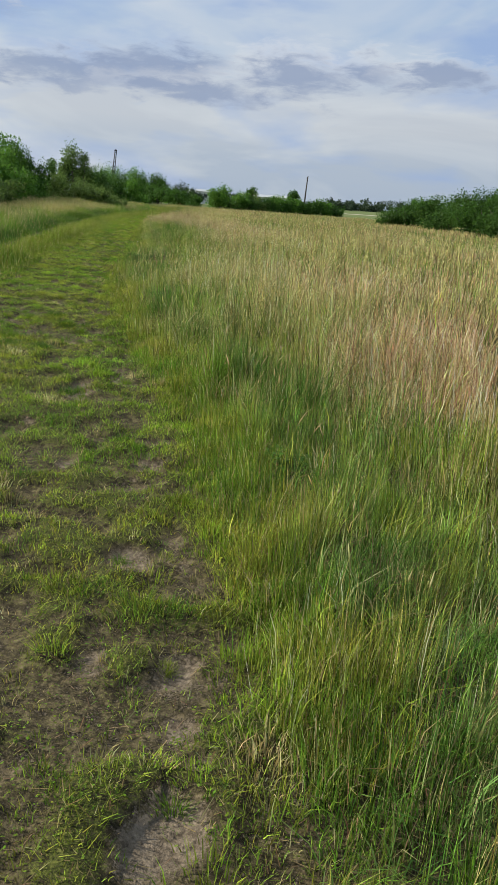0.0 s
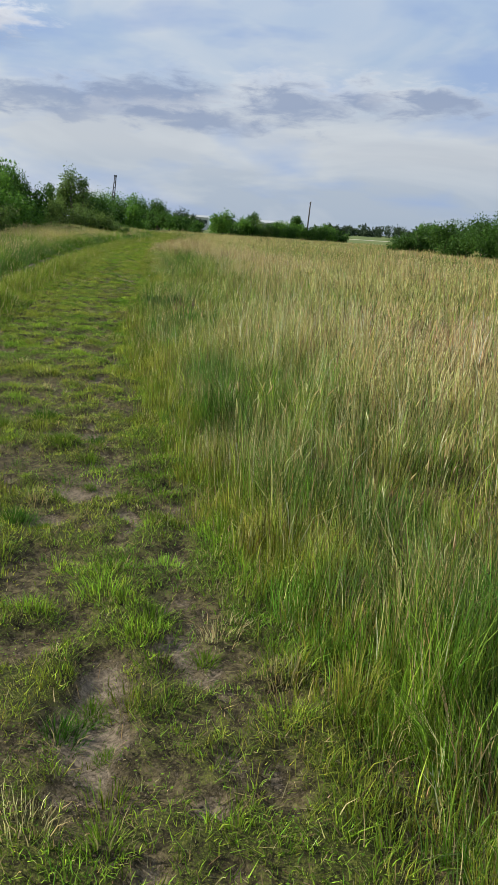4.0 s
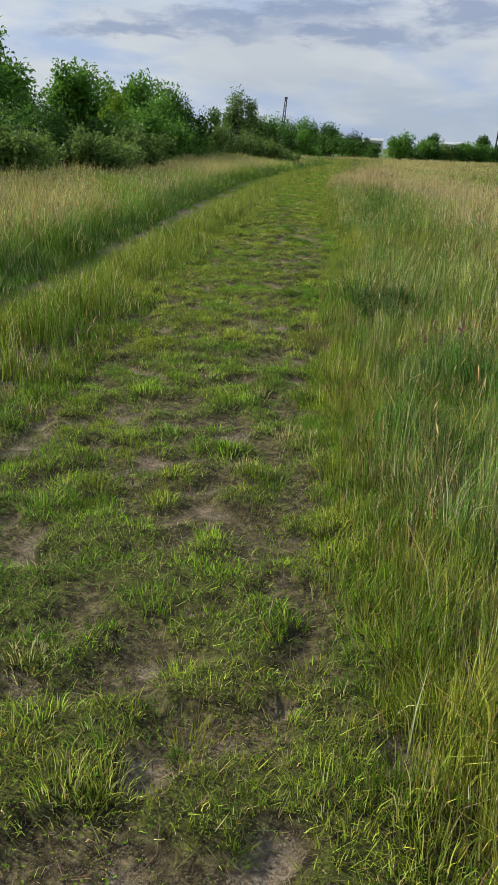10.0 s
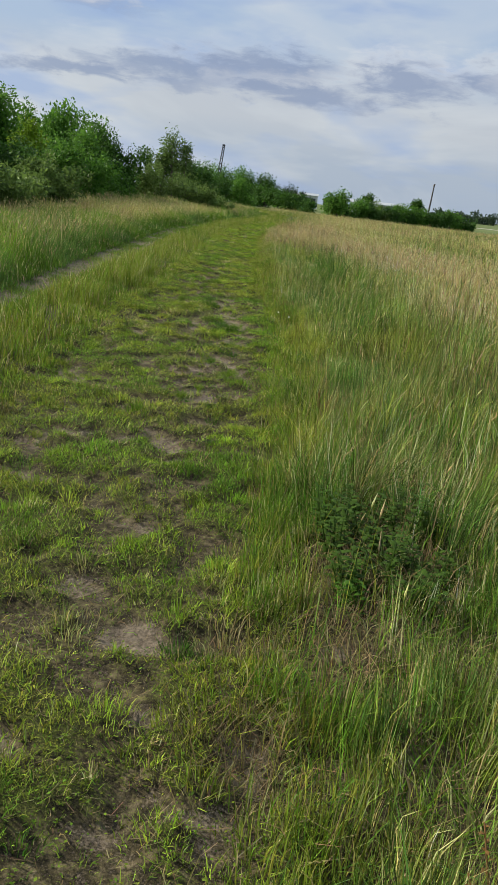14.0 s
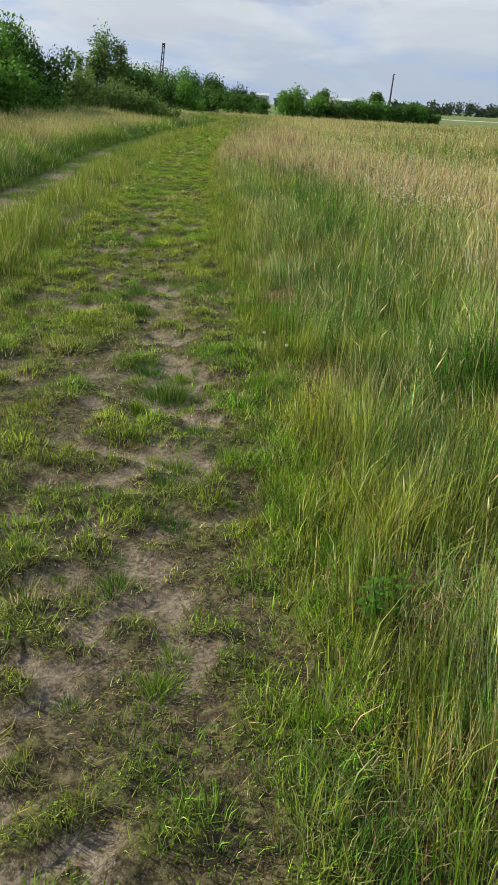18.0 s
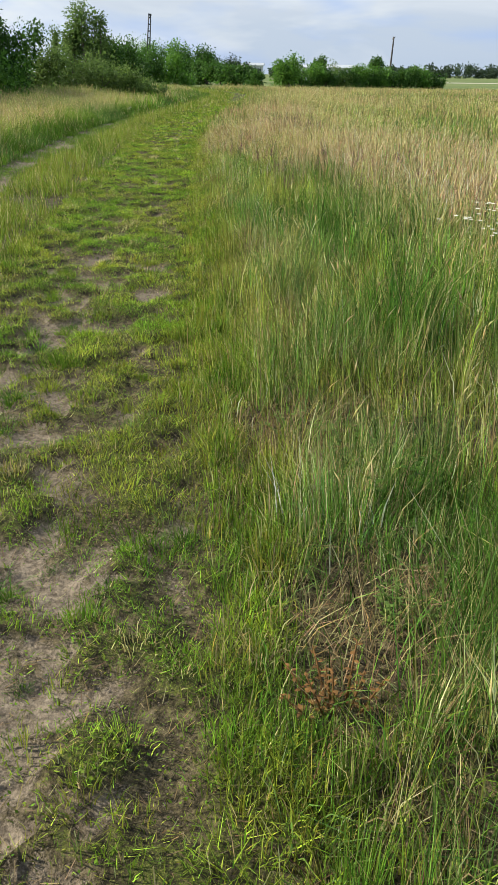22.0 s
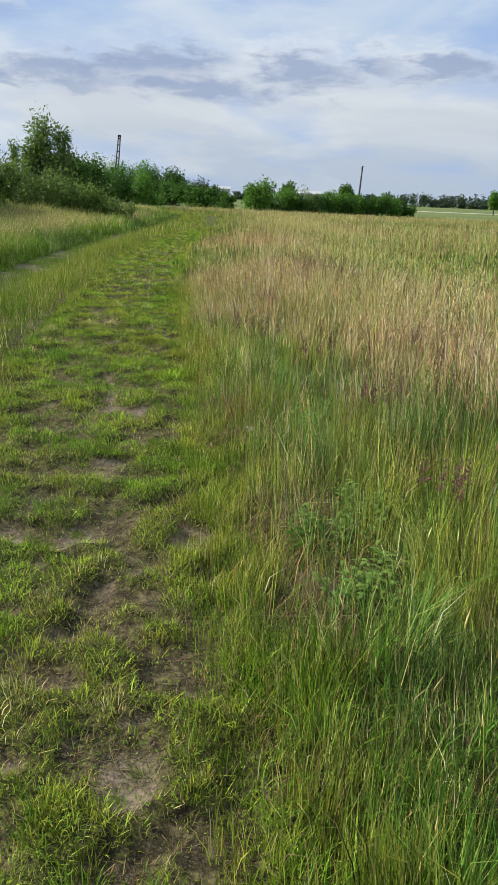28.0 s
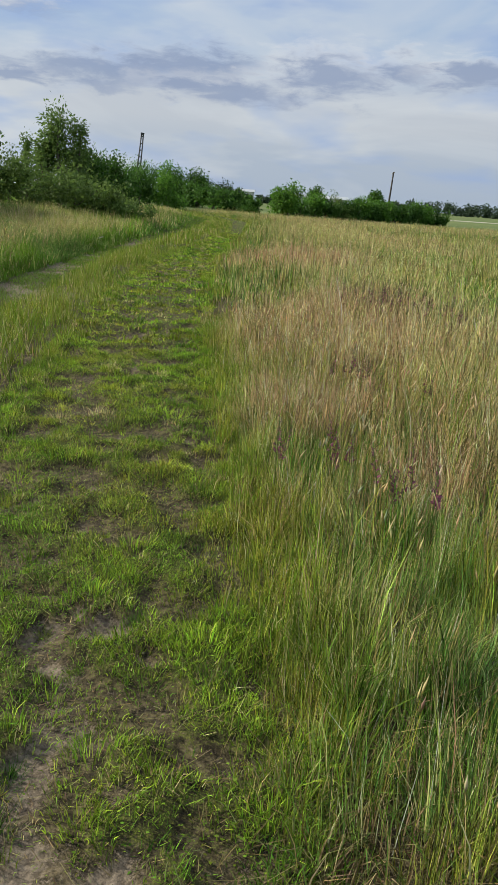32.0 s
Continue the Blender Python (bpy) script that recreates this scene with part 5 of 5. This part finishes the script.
# ---- grass tufts that stand alone on the bare parts of the track ----
def tuft_mesh(seed, blades, size, tone, tall=1.0):
    rng = np.random.default_rng(500 + seed)
    off = rng.standard_normal((blades, 2)) * 0.035 * size
    way = np.arctan2(off[:, 1], off[:, 0]) + 0.5 * rng.standard_normal(blades)
    out = np.hypot(off[:, 0], off[:, 1]) / 0.035 / size
    h = 0.074 * size ** 0.6 * tall * (0.5 + 0.7 * rng.random(blades)) * np.clip(1.15 - 0.2 * out, 0.5, 1.1)
    col = np.clip(tone * (1 + 0.28 * rng.standard_normal((blades, 1))), 0.01, 0.7)
    col = np.where((rng.random(blades) < 0.08)[:, None], STRAW * 0.8, col)
    v, t, c = blade_arrays(off[:, 0], off[:, 1], np.zeros(blades) - 0.008, h, 0.0028 * (0.7 + 0.6 * rng.random(blades)), 0.15 + 0.5 * out * (0.3 + 0.7 * rng.random(blades)), col, 2, 0.0, rng, way)
    return tri_mesh("grass_tuft", v, t, M_BLADE, c)


def lone_tufts():
    rng = np.random.default_rng(42)
    tones = (GREEN, FRESH, (GREEN + FRESH) / 2, np.array([0.055, 0.135, 0.014]), (FRESH + YELLOW) / 2)
    full = [tuft_mesh(20 + k, 560, 1.7, (DARKG * 1.15, GREEN, (GREEN + FRESH) / 2)[k], 0.95) for k in range(3)]
    kinds = [tuft_mesh(k, 170 + 16 * k, 0.8 + 0.07 * (k % 5), tones[k % 5]) for k in range(10)]
    large = [(-4.1, 27.06), (-3.98, 26.36), (-4.43, 29.28), (-3.61, 25.03), (-3.43, 24.63), (-1.93, 10.48), (-3.19, 11.56), (-1.71, 10.74), (-1.75, 9.17), (-1.32, 8.63), (-1.69, 8.74), (-1.42, 10.11)]
    placed = []
    while len(placed) < 290:
        y = rng.uniform(2.4, 44)
        k = rng.uniform(0.08, 0.98)
        x = float(MR_(y) + (R_(y) - MR_(y)) * k)
        if len(placed) < len(large):
            x, y = large[len(placed)]
        elif bareness(np.array([x]), np.array([y]))[0] < 0.25 or any(math.hypot(x - a, y - b) < 0.12 for a, b in placed):
            continue
        i = len(placed)
        placed.append((x, y))
        ob = new("grass_tuft", full[i % 3] if i < len(large) else kinds[i % 10])
        s = rng.uniform(0.8, 1.15) if i < len(large) else 0.55 + 0.8 * rng.random() ** 1.8
        ob.matrix_world = Matrix.Translation((x, y, float(ground_z(x, y)) - 0.012)) @ Matrix.Rotation(rng.uniform(0, math.tau), 4, "Z") @ Matrix.Diagonal((s, s, s * rng.uniform(0.8, 1.15), 1))
        tone = "full " + ("dark green", "green", "fresh green")[i % 3] if i < len(large) else ("dark green", "bright green", "green", "deep green", "yellowish green")[i % 10 % 5]
        tagged(ob, tone + " tuft of short grass on bare trodden soil", "grass tuft", "grass tufts on the track")


lone_tufts()


# ---- pebbles, clods and dead straw on the soil ----
def litter_stuff():
    x, y, k = on_track(38000, 1.4, 40, 0.0, 1.1)
    keep = RNG.random(len(x)) < 0.05 + 0.95 * bareness(x, y)
    x, y = x[keep], y[keep]
    n = len(x)
    r = 0.0035 + 0.010 * RNG.random(n) ** 2.6
    octa = np.array([(1, 0, 0), (0, 1, 0), (-1, 0, 0), (0, -1, 0), (0, 0, 0.7), (0, 0, -0.7)])
    v = octa[None] * (r[:, None] * (0.7 + 0.6 * RNG.random((n, 6))))[:, :, None]
    v = v + np.stack([x, y, ground_z(x, y) - 0.012 + r * 0.2], 1)[:, None]
    b = (np.arange(n) * 6)[:, None]
    t = np.stack([b + np.array(q) for q in ((0, 1, 4), (1, 2, 4), (2, 3, 4), (3, 0, 4), (1, 0, 5), (2, 1, 5), (3, 2, 5), (0, 3, 5))], 1).reshape(-1, 3)
    col = vary(np.broadcast_to(np.array([0.19, 0.15, 0.105]), (n, 3)), n, 0.55)
    stuff("soil_crumbs", [(v.reshape(-1, 3), t, np.repeat(col, 6, 0))], M_CRUMB, "brown soil crumbs and small pebbles on the bare track", "soil")
    x, y, k = on_track(60000, 1.4, 42, 0.0, 1.5)
    hx = np.concatenate([a + 1.2 * r * RNG.standard_normal(650) * 0.6 for a, b, r in HOLLOWS])
    hy = np.concatenate([b + 1.2 * r * RNG.standard_normal(650) for a, b, r in HOLLOWS])
    x, y = np.r_[x, hx], np.r_[y, hy]
    n = len(x)
    col = vary(blend(np.broadcast_to(STRAW * 0.45, (n, 3)), BROWN * 0.6, RNG.random(n)), n)
    deep = np.arange(n) >= n - len(hx)
    way, ln = RNG.uniform(0, math.tau, n), np.where(deep, 0.02 + 0.075 * RNG.random(n), 0.01 + 0.05 * RNG.random(n) ** 2)
    dx, dy = np.cos(way) * ln, np.sin(way) * ln
    z = ground_z(x, y) + 0.004
    side = np.stack([-np.sin(way), np.cos(way), 0 * way], 1) * 0.0010
    p, q = np.stack([x, y, z], 1), np.stack([x + dx, y + dy, ground_z(x + dx, y + dy) + 0.004 + np.where(deep, 0.09, 0.015) * RNG.random(n)], 1)
    v = np.stack([p - side, p + side, q + side, q - side], 1).reshape(-1, 3)
    b = (np.arange(n) * 4)[:, None]
    t = np.stack([b + np.array((0, 1, 2)), b + np.array((0, 2, 3))], 1).reshape(-1, 3)
    stuff("dead_straw", [(v, t, np.repeat(col, 4, 0))], M_STRAW, "dead straw pieces lying on the soil", "straw")


def clover():
    """Low small-leaved herbs that creep between the tufts."""
    x, y, k = on_track(230000, 1.4, 42, -0.1, 1.0)
    left = step(0.62, 0.30, k) * step(8, 11, y)
    keep = RNG.random(len(x)) < np.clip(step(0.42, 0.58, fbm(x, y, 0.3, 40)) * (1 - 0.8 * bareness(x, y)) * (0.6 + 0.4 * left) + 0.55 * left * step(0.42, 0.56, fbm(x, y, 0.22, 51)), 0, 1)
    x, y = x[keep], y[keep]
    n = len(x)
    way = RNG.uniform(0, math.tau, n)
    s = 0.003 + 0.0035 * RNG.random(n)
    z = ground_z(x, y) + 0.004 + 0.03 * RNG.random(n)
    a = np.stack([np.cos(way), np.sin(way), RNG.uniform(-0.2, 0.5, n)], 1) * s[:, None]
    b_ = np.stack([-np.sin(way), np.cos(way), RNG.uniform(-0.3, 0.3, n)], 1) * s[:, None] * 0.62
    p = np.stack([x, y, z], 1)
    v = np.stack([p - a, p + b_, p + a, p - b_], 1).reshape(-1, 3)
    q = (np.arange(n) * 4)[:, None]
    t = np.stack([q + np.array((0, 1, 2)), q + np.array((0, 2, 3))], 1).reshape(-1, 3)
    col = vary(blend(np.broadcast_to(GREEN * np.array([1.2, 1, 1]), (n, 3)), FRESH * np.array([1.15, 1, 1]), 0.5 * RNG.random(n)), n)
    stuff("creeping_herbs", [(v, t, np.repeat(col, 4, 0))], M_BLADE, "small-leaved creeping green herbs between the tufts", "herbs")


clover()
M_CRUMB = leafy("soil_crumb", None, 0.0, 0.95, spec=0.1)
litter_stuff()


# ---- broadleaved weeds at the edge of the tall grass ----
def weed(name, x, y, h, r, stalks, leaf, kind, label, seed, slim=0.27):
    rng = np.random.default_rng(900 + seed)
    root = empty(name, x, y, float(ground_z(x, y)) - 0.01, label, "weed", "weeds beside the track")
    for k in range(stalks):
        a, q = rng.uniform(0, math.tau), r * math.sqrt(rng.random())
        hh = h * rng.uniform(0.6, 1.05)
        foot, top = np.array([q * 0.4 * math.cos(a), q * 0.4 * math.sin(a), 0]), np.array([q * math.cos(a), q * math.sin(a), hh])
        pts = [tuple(foot + (top - foot) * f) for f in (0, 0.5, 1)]
        stem = part("stem", tube(pts, (0.004, 0.0032, 0.0018), 5), LEAF[kind], root)
        m = int(7 + hh * 34)
        f = 0.12 + 0.88 * (np.arange(m) + rng.random(m)) / m
        c = foot + (top - foot) * f[:, None]
        th = np.arange(m) * 2.4 + a
        out = np.stack([np.cos(th), np.sin(th), 0.25 + 0.35 * rng.random(m)], 1)
        out /= np.linalg.norm(out, axis=1)[:, None]
        side = np.stack([-np.sin(th), np.cos(th), 0 * th], 1)
        s = (leaf * (1.15 - 0.6 * f) * (0.7 + 0.5 * rng.random(m)))[:, None]
        sag = np.array([0, 0, -1.0]) * s
        wd = side * s * slim
        v = np.stack([c, c + out * s * 0.45 + wd, c + out * s * 0.5 - sag * 0.06, c + out * s * 0.45 - wd, c + out * s + sag * 0.22], 1).reshape(-1, 3)
        b = (np.arange(m) * 5)[:, None]
        t = np.stack([b + np.array(z) for z in ((0, 1, 2), (0, 2, 3), (1, 4, 2), (2, 4, 3))], 1).reshape(-1, 3)
        mesh_part("leaves", tri_mesh("leaves", v, t, LEAF[kind], smooth=False), stem)
    return root


NETTLES = [(-1.78 + 0.34 * math.cos(2.4 * k) * math.sqrt(k / 12), 18.8 + 0.55 * math.sin(2.4 * k) * math.sqrt(k / 12), 0.17 + 0.03 * (k % 5), 0.15, 10, 0.065, "nettle") for k in range(12)]
for i, (wx, wy, wh, wr, ws, wl, wk) in enumerate(NETTLES + list((
        (-1.95, 18.35, 0.18, 0.12, 5, 0.06, "weed"),
        (-3.86, 35.1, 0.17, 0.20, 18, 0.085, "broad"), (-3.72, 35.3, 0.21, 0.16, 12, 0.085, "broad"), (-3.80, 34.45, 0.18, 0.22, 18, 0.08, "broad"), (-3.62, 34.75, 0.22, 0.18, 14, 0.08, "broad"), (-3.93, 36.75, 0.22, 0.15, 6, 0.11, "broad"), (-4.02, 35.0, 0.14, 0.14, 5, 0.07, "weed"),
        (-2.72, 27.7, 0.22, 0.2, 7, 0.06, "nettle"), (-2.45, 25.7, 0.24, 0.15, 6, 0.06, "nettle"), (-3.1, 32.4, 0.26, 0.15, 6, 0.06, "weed"),
        (-2.4, 22.6, 0.22, 0.14, 5, 0.06, "weed"), (0.95, 5.3, 0.18, 0.12, 5, 0.06, "weed"), (-3.9, 37.0, 0.24, 0.16, 6, 0.08, "weed"), (-10.2, 24.0, 0.7, 0.4, 9, 0.11, "weed"), (-3.05, 28.3, 0.16, 0.2, 12, 0.03, "grey"), (-2.8, 28.0, 0.18, 0.2, 12, 0.03, "grey"), (-2.75, 27.0, 0.16, 0.2, 11, 0.03, "grey"), (-3.0, 27.5, 0.13, 0.16, 10, 0.03, "grey"), (-2.94, 26.6, 0.18, 0.16, 9, 0.03, "rust"), (-2.5, 24.3, 0.14, 0.16, 11, 0.03, "grey"), (-4.0, 34.9, 0.14, 0.2, 11, 0.03, "grey"), (-4.39, 37.10, 0.20, 0.16, 9, 0.028, "rust"), (-1.55, 16.90, 0.20, 0.16, 9, 0.028, "rust"), (-1.82, 15.90, 0.20, 0.16, 9, 0.028, "rust"), (-2.17, 21.00, 0.20, 0.16, 9, 0.028, "rust")))):
    weed({"grey": "hollow_weed", "broad": "broadleaved_weed", "weed": "leafy_weed", "nettle": "nettle_clump", "rust": "withered_weed"}[wk], wx, wy, wh, wr, ws, wl, wk,
         {"broad": "pale green broadleaved weed beside a brown hollow", "grey": "grey-green leafy weed in a hollow of dead grass", "weed": "fresh green leafy weed beside the worn track edge", "nettle": "dark green leafy weed clump in a hollow of tall grass",
          "rust": "withered rusty brown weed with small leaves among grass"}[wk], i, 0.19 if wk == "broad" else 0.27)



# ---- purple sage in the meadow ----
def sage_clump(x, y, r, spikes, h, seed):
    rng = np.random.default_rng(300 + seed)
    root = empty("sage_clump", x, y, float(ground_z(x, y)) - 0.01, "clump of purple flowering sage spikes in straw grass", "wildflower", "purple flowers in the meadow")
    for k in range(spikes):
        a, q = rng.uniform(0, math.tau), r * math.sqrt(rng.random())
        fx, fy, hh = q * math.cos(a), q * math.sin(a), h * rng.uniform(0.75, 1.15)
        tx, ty = fx + 0.05 * rng.standard_normal(), fy + 0.05 * rng.standard_normal()
        stem = part("stem", tube([(fx, fy, 0), (tx, ty, hh)], (0.003, 0.002), 5), LEAF["grey"], root)
        n = 40
        f = (np.arange(n) + rng.random(n)) / n
        zc = hh * (0.58 + 0.44 * f)
        th = rng.uniform(0, math.tau, n)
        c = np.stack([fx + (tx - fx) * zc / hh, fy + (ty - fy) * zc / hh, zc], 1)
        out = np.stack([np.cos(th), np.sin(th), 0.5 + 0 * th], 1)
        s = (0.026 * (1.1 - 0.7 * f) * (0.7 + 0.6 * rng.random(n)))[:, None]
        side = np.stack([-np.sin(th), np.cos(th), 0 * th], 1) * s * 0.35
        v = np.stack([c, c + out * s * 0.6 + side, c + out * s, c + out * s * 0.6 - side], 1).reshape(-1, 3)
        b = (np.arange(n) * 4)[:, None]
        t = np.stack([b + np.array((0, 1, 2)), b + np.array((0, 2, 3))], 1).reshape(-1, 3)
        mesh_part("flower_spike", tri_mesh("flower_spike", v, t, M_PURPLE, smooth=False), stem, "dull purple flowers")
    return root


for i, (fx, fy, fr, fn, fh) in enumerate((
        (-3.49, 36.92, 0.12, 9, 0.46), (-3.72, 46.5, 0.7, 64, 0.60), (-3.1, 45.6, 0.4, 18, 0.56), (-4.35, 42.1, 0.18, 7, 0.46), (-3.77, 41.7, 0.08, 3, 0.46), (-4.54, 39.9, 0.10, 5, 0.48),
        (-4.26, 39.4, 0.10, 5, 0.46), (-4.12, 39.3, 0.05, 2, 0.46), (-4.83, 39.9, 0.06, 3, 0.44), (-1.27, 16.8, 0.12, 5, 0.42), (-3.36, 35.2, 0.12, 6, 0.46),
        (-3.8, 38.5, 0.14, 6, 0.46), (-2.84, 39.2, 0.15, 6, 0.48), (-2.37, 37.7, 0.12, 5, 0.46), (-1.7, 38.2, 0.2, 7, 0.46), (-2.9, 38.2, 0.12, 4, 0.48), (-3.0, 37.1, 0.1, 4, 0.46), (-1.6, 36.0, 0.14, 5, 0.46))):
    sage_clump(fx, fy, fr, fn, fh, i)


# ---- small white flowers in the meadow, and dandelion clocks at the track's edge ----
def petal_head(c, r, n, cup):
    """A flat ring of petals round a point."""
    a = np.arange(n) * math.tau / n
    d = np.stack([np.cos(a), np.sin(a), 0 * a + cup], 1) * r
    s = np.stack([-np.sin(a), np.cos(a), 0 * a], 1) * r * 0.45
    v = np.stack([np.broadcast_to(c, (n, 3)), c + d * 0.7 + s, c + d, c + d * 0.7 - s], 1).reshape(-1, 3)
    b = (np.arange(n) * 4)[:, None]
    return v, np.stack([b + np.array((0, 1, 2)), b + np.array((0, 2, 3))], 1).reshape(-1, 3)


def white_flower(x, y, h, heads, seed):
    rng = np.random.default_rng(700 + seed)
    root = empty("white_flower", x, y, float(ground_z(x, y)) - 0.01, "small white flower heads on thin stems in meadow grass", "wildflower", "white flowers in the meadow")
    for k in range(heads):
        fx, fy, hh = 0.10 * rng.standard_normal(), 0.10 * rng.standard_normal(), h * rng.uniform(0.85, 1.1)
        stem = part("stem", tube([(fx * 0.4, fy * 0.4, 0), (fx, fy, hh)], (0.0025, 0.0018), 5), LEAF["grey"], root)
        v, t = petal_head(np.array([fx, fy, hh]), 0.022, 9, 0.15)
        mesh_part("petals", tri_mesh("petals", v, t, M_WHITEFL, smooth=False), stem, "white petals")


def dandelion_clock(x, y, h, seed):
    rng = np.random.default_rng(800 + seed)
    root = empty("dandelion_clock", x, y, float(ground_z(x, y)) - 0.01, "grey-white round dandelion seed head at the track edge", "wildflower", "dandelion clocks")
    part("stem", tube([(0, 0, 0), (0.01, 0.005, h)], (0.003, 0.002), 6), LEAF["weed"], root)
    d = rng.standard_normal((260, 3))
    d /= np.linalg.norm(d, axis=1)[:, None]
    c = np.array([0.01, 0.005, h + 0.012])
    s = np.cross(d, rng.standard_normal((260, 3)))
    s /= np.linalg.norm(s, axis=1)[:, None]
    v = np.stack([c + d * 0.004, c + d * 0.010 + s * 0.002, c + d * 0.010 - s * 0.002], 1).reshape(-1, 3)
    mesh_part("seed_ball", tri_mesh("seed_ball", v, np.arange(780).reshape(-1, 3), M_WHITEFL, smooth=False), root, "fluffy pale seed ball")


for i in range(16):
    white_flower(-1.4 + 0.42 * math.sin(2.4 * i) + 0.02 * i, 32.0 + 0.6 * math.cos(2.4 * i), 0.36 + 0.03 * (i % 3), 3 + i % 3, i)
dandelion_clock(-2.98, 25.5, 0.13, 0)
dandelion_clock(-2.83, 25.28, 0.12, 1)


# ---- pale plank by the left wheel track, and a scrap of paper ----
def plank(x, y, length, width, turn, tilt, label):
    root = empty("broken_plank", x, y, float(ground_z(x, y)) + 0.04, label, "plank")
    root.rotation_euler = (radians(4), radians(tilt), radians(turn))
    bm = bmesh.new()
    vs = box(bm, -length / 2, length / 2, -width / 2, width / 2, -0.012, 0.012)
    bmesh.ops.subdivide_edges(bm, edges=bm.edges[:], cuts=2)
    for v in bm.verts:
        v.co.z += 0.05 * (2 * v.co.x / length) ** 2
        v.co.y *= 1 - 0.25 * max(0, 2 * v.co.x / length)
        if abs(v.co.x) > length * 0.45:
            v.co.x += 0.03 * math.sin(31 * v.co.y + 2)
    part("board", bm, M_PLANK, root)


plank(-10.75, 59.8, 0.9, 0.16, -24, -8, "pale bleached broken plank lying at the grassy verge")


# ---- tall herbs on the verge ----
for i, (wx, wy, wh, wr, ws) in enumerate(((-7.4, 18.6, 0.75, 0.35, 9), (-8.3, 19.8, 0.85, 0.4, 10), (-6.9, 17.4, 0.6, 0.3, 8), (-9.2, 21.5, 0.9, 0.4, 10), (-8.0, 22.6, 0.7, 0.35, 8), (-10.3, 25.6, 0.8, 0.4, 9), (-9.4, 28.4, 0.75, 0.35, 8), (-12.2, 38.6, 0.8, 0.4, 8))):
    weed("verge_herb", wx, wy, wh, wr, ws, 0.09, "grey", "tall grey-green leafy herb standing in verge grass", 60 + i)


# ---- crumpled paper in the grass ----
def paper_scrap(x, y, size, seed):
    rng = random.Random(seed)
    bm = bmesh.new()
    bmesh.ops.create_icosphere(bm, subdivisions=2, radius=size)
    for v in bm.verts:
        v.co *= rng.uniform(0.62, 1.12)
        v.co.z *= 0.55
    for f in bm.faces:
        f.smooth = False
    me = bpy.data.meshes.new("paper_scrap")
    bm.to_mesh(me)
    bm.free()
    me.materials.append(M_PAPER)
    ob = new("paper_scrap", me)
    ob.location = (x, y, float(ground_z(x, y)) + size * 0.12)
    tagged(ob, "crumpled white paper scrap lying in green grass", "litter", "paper scraps")


M_PAPER = plain("crumpled_paper", (0.36, 0.36, 0.35), (0.60, 0.60, 0.58), 0.8, 30)
paper_scrap(-4.33, 36.9, 0.042, 3)
paper_scrap(-3.99, 37.2, 0.032, 8)
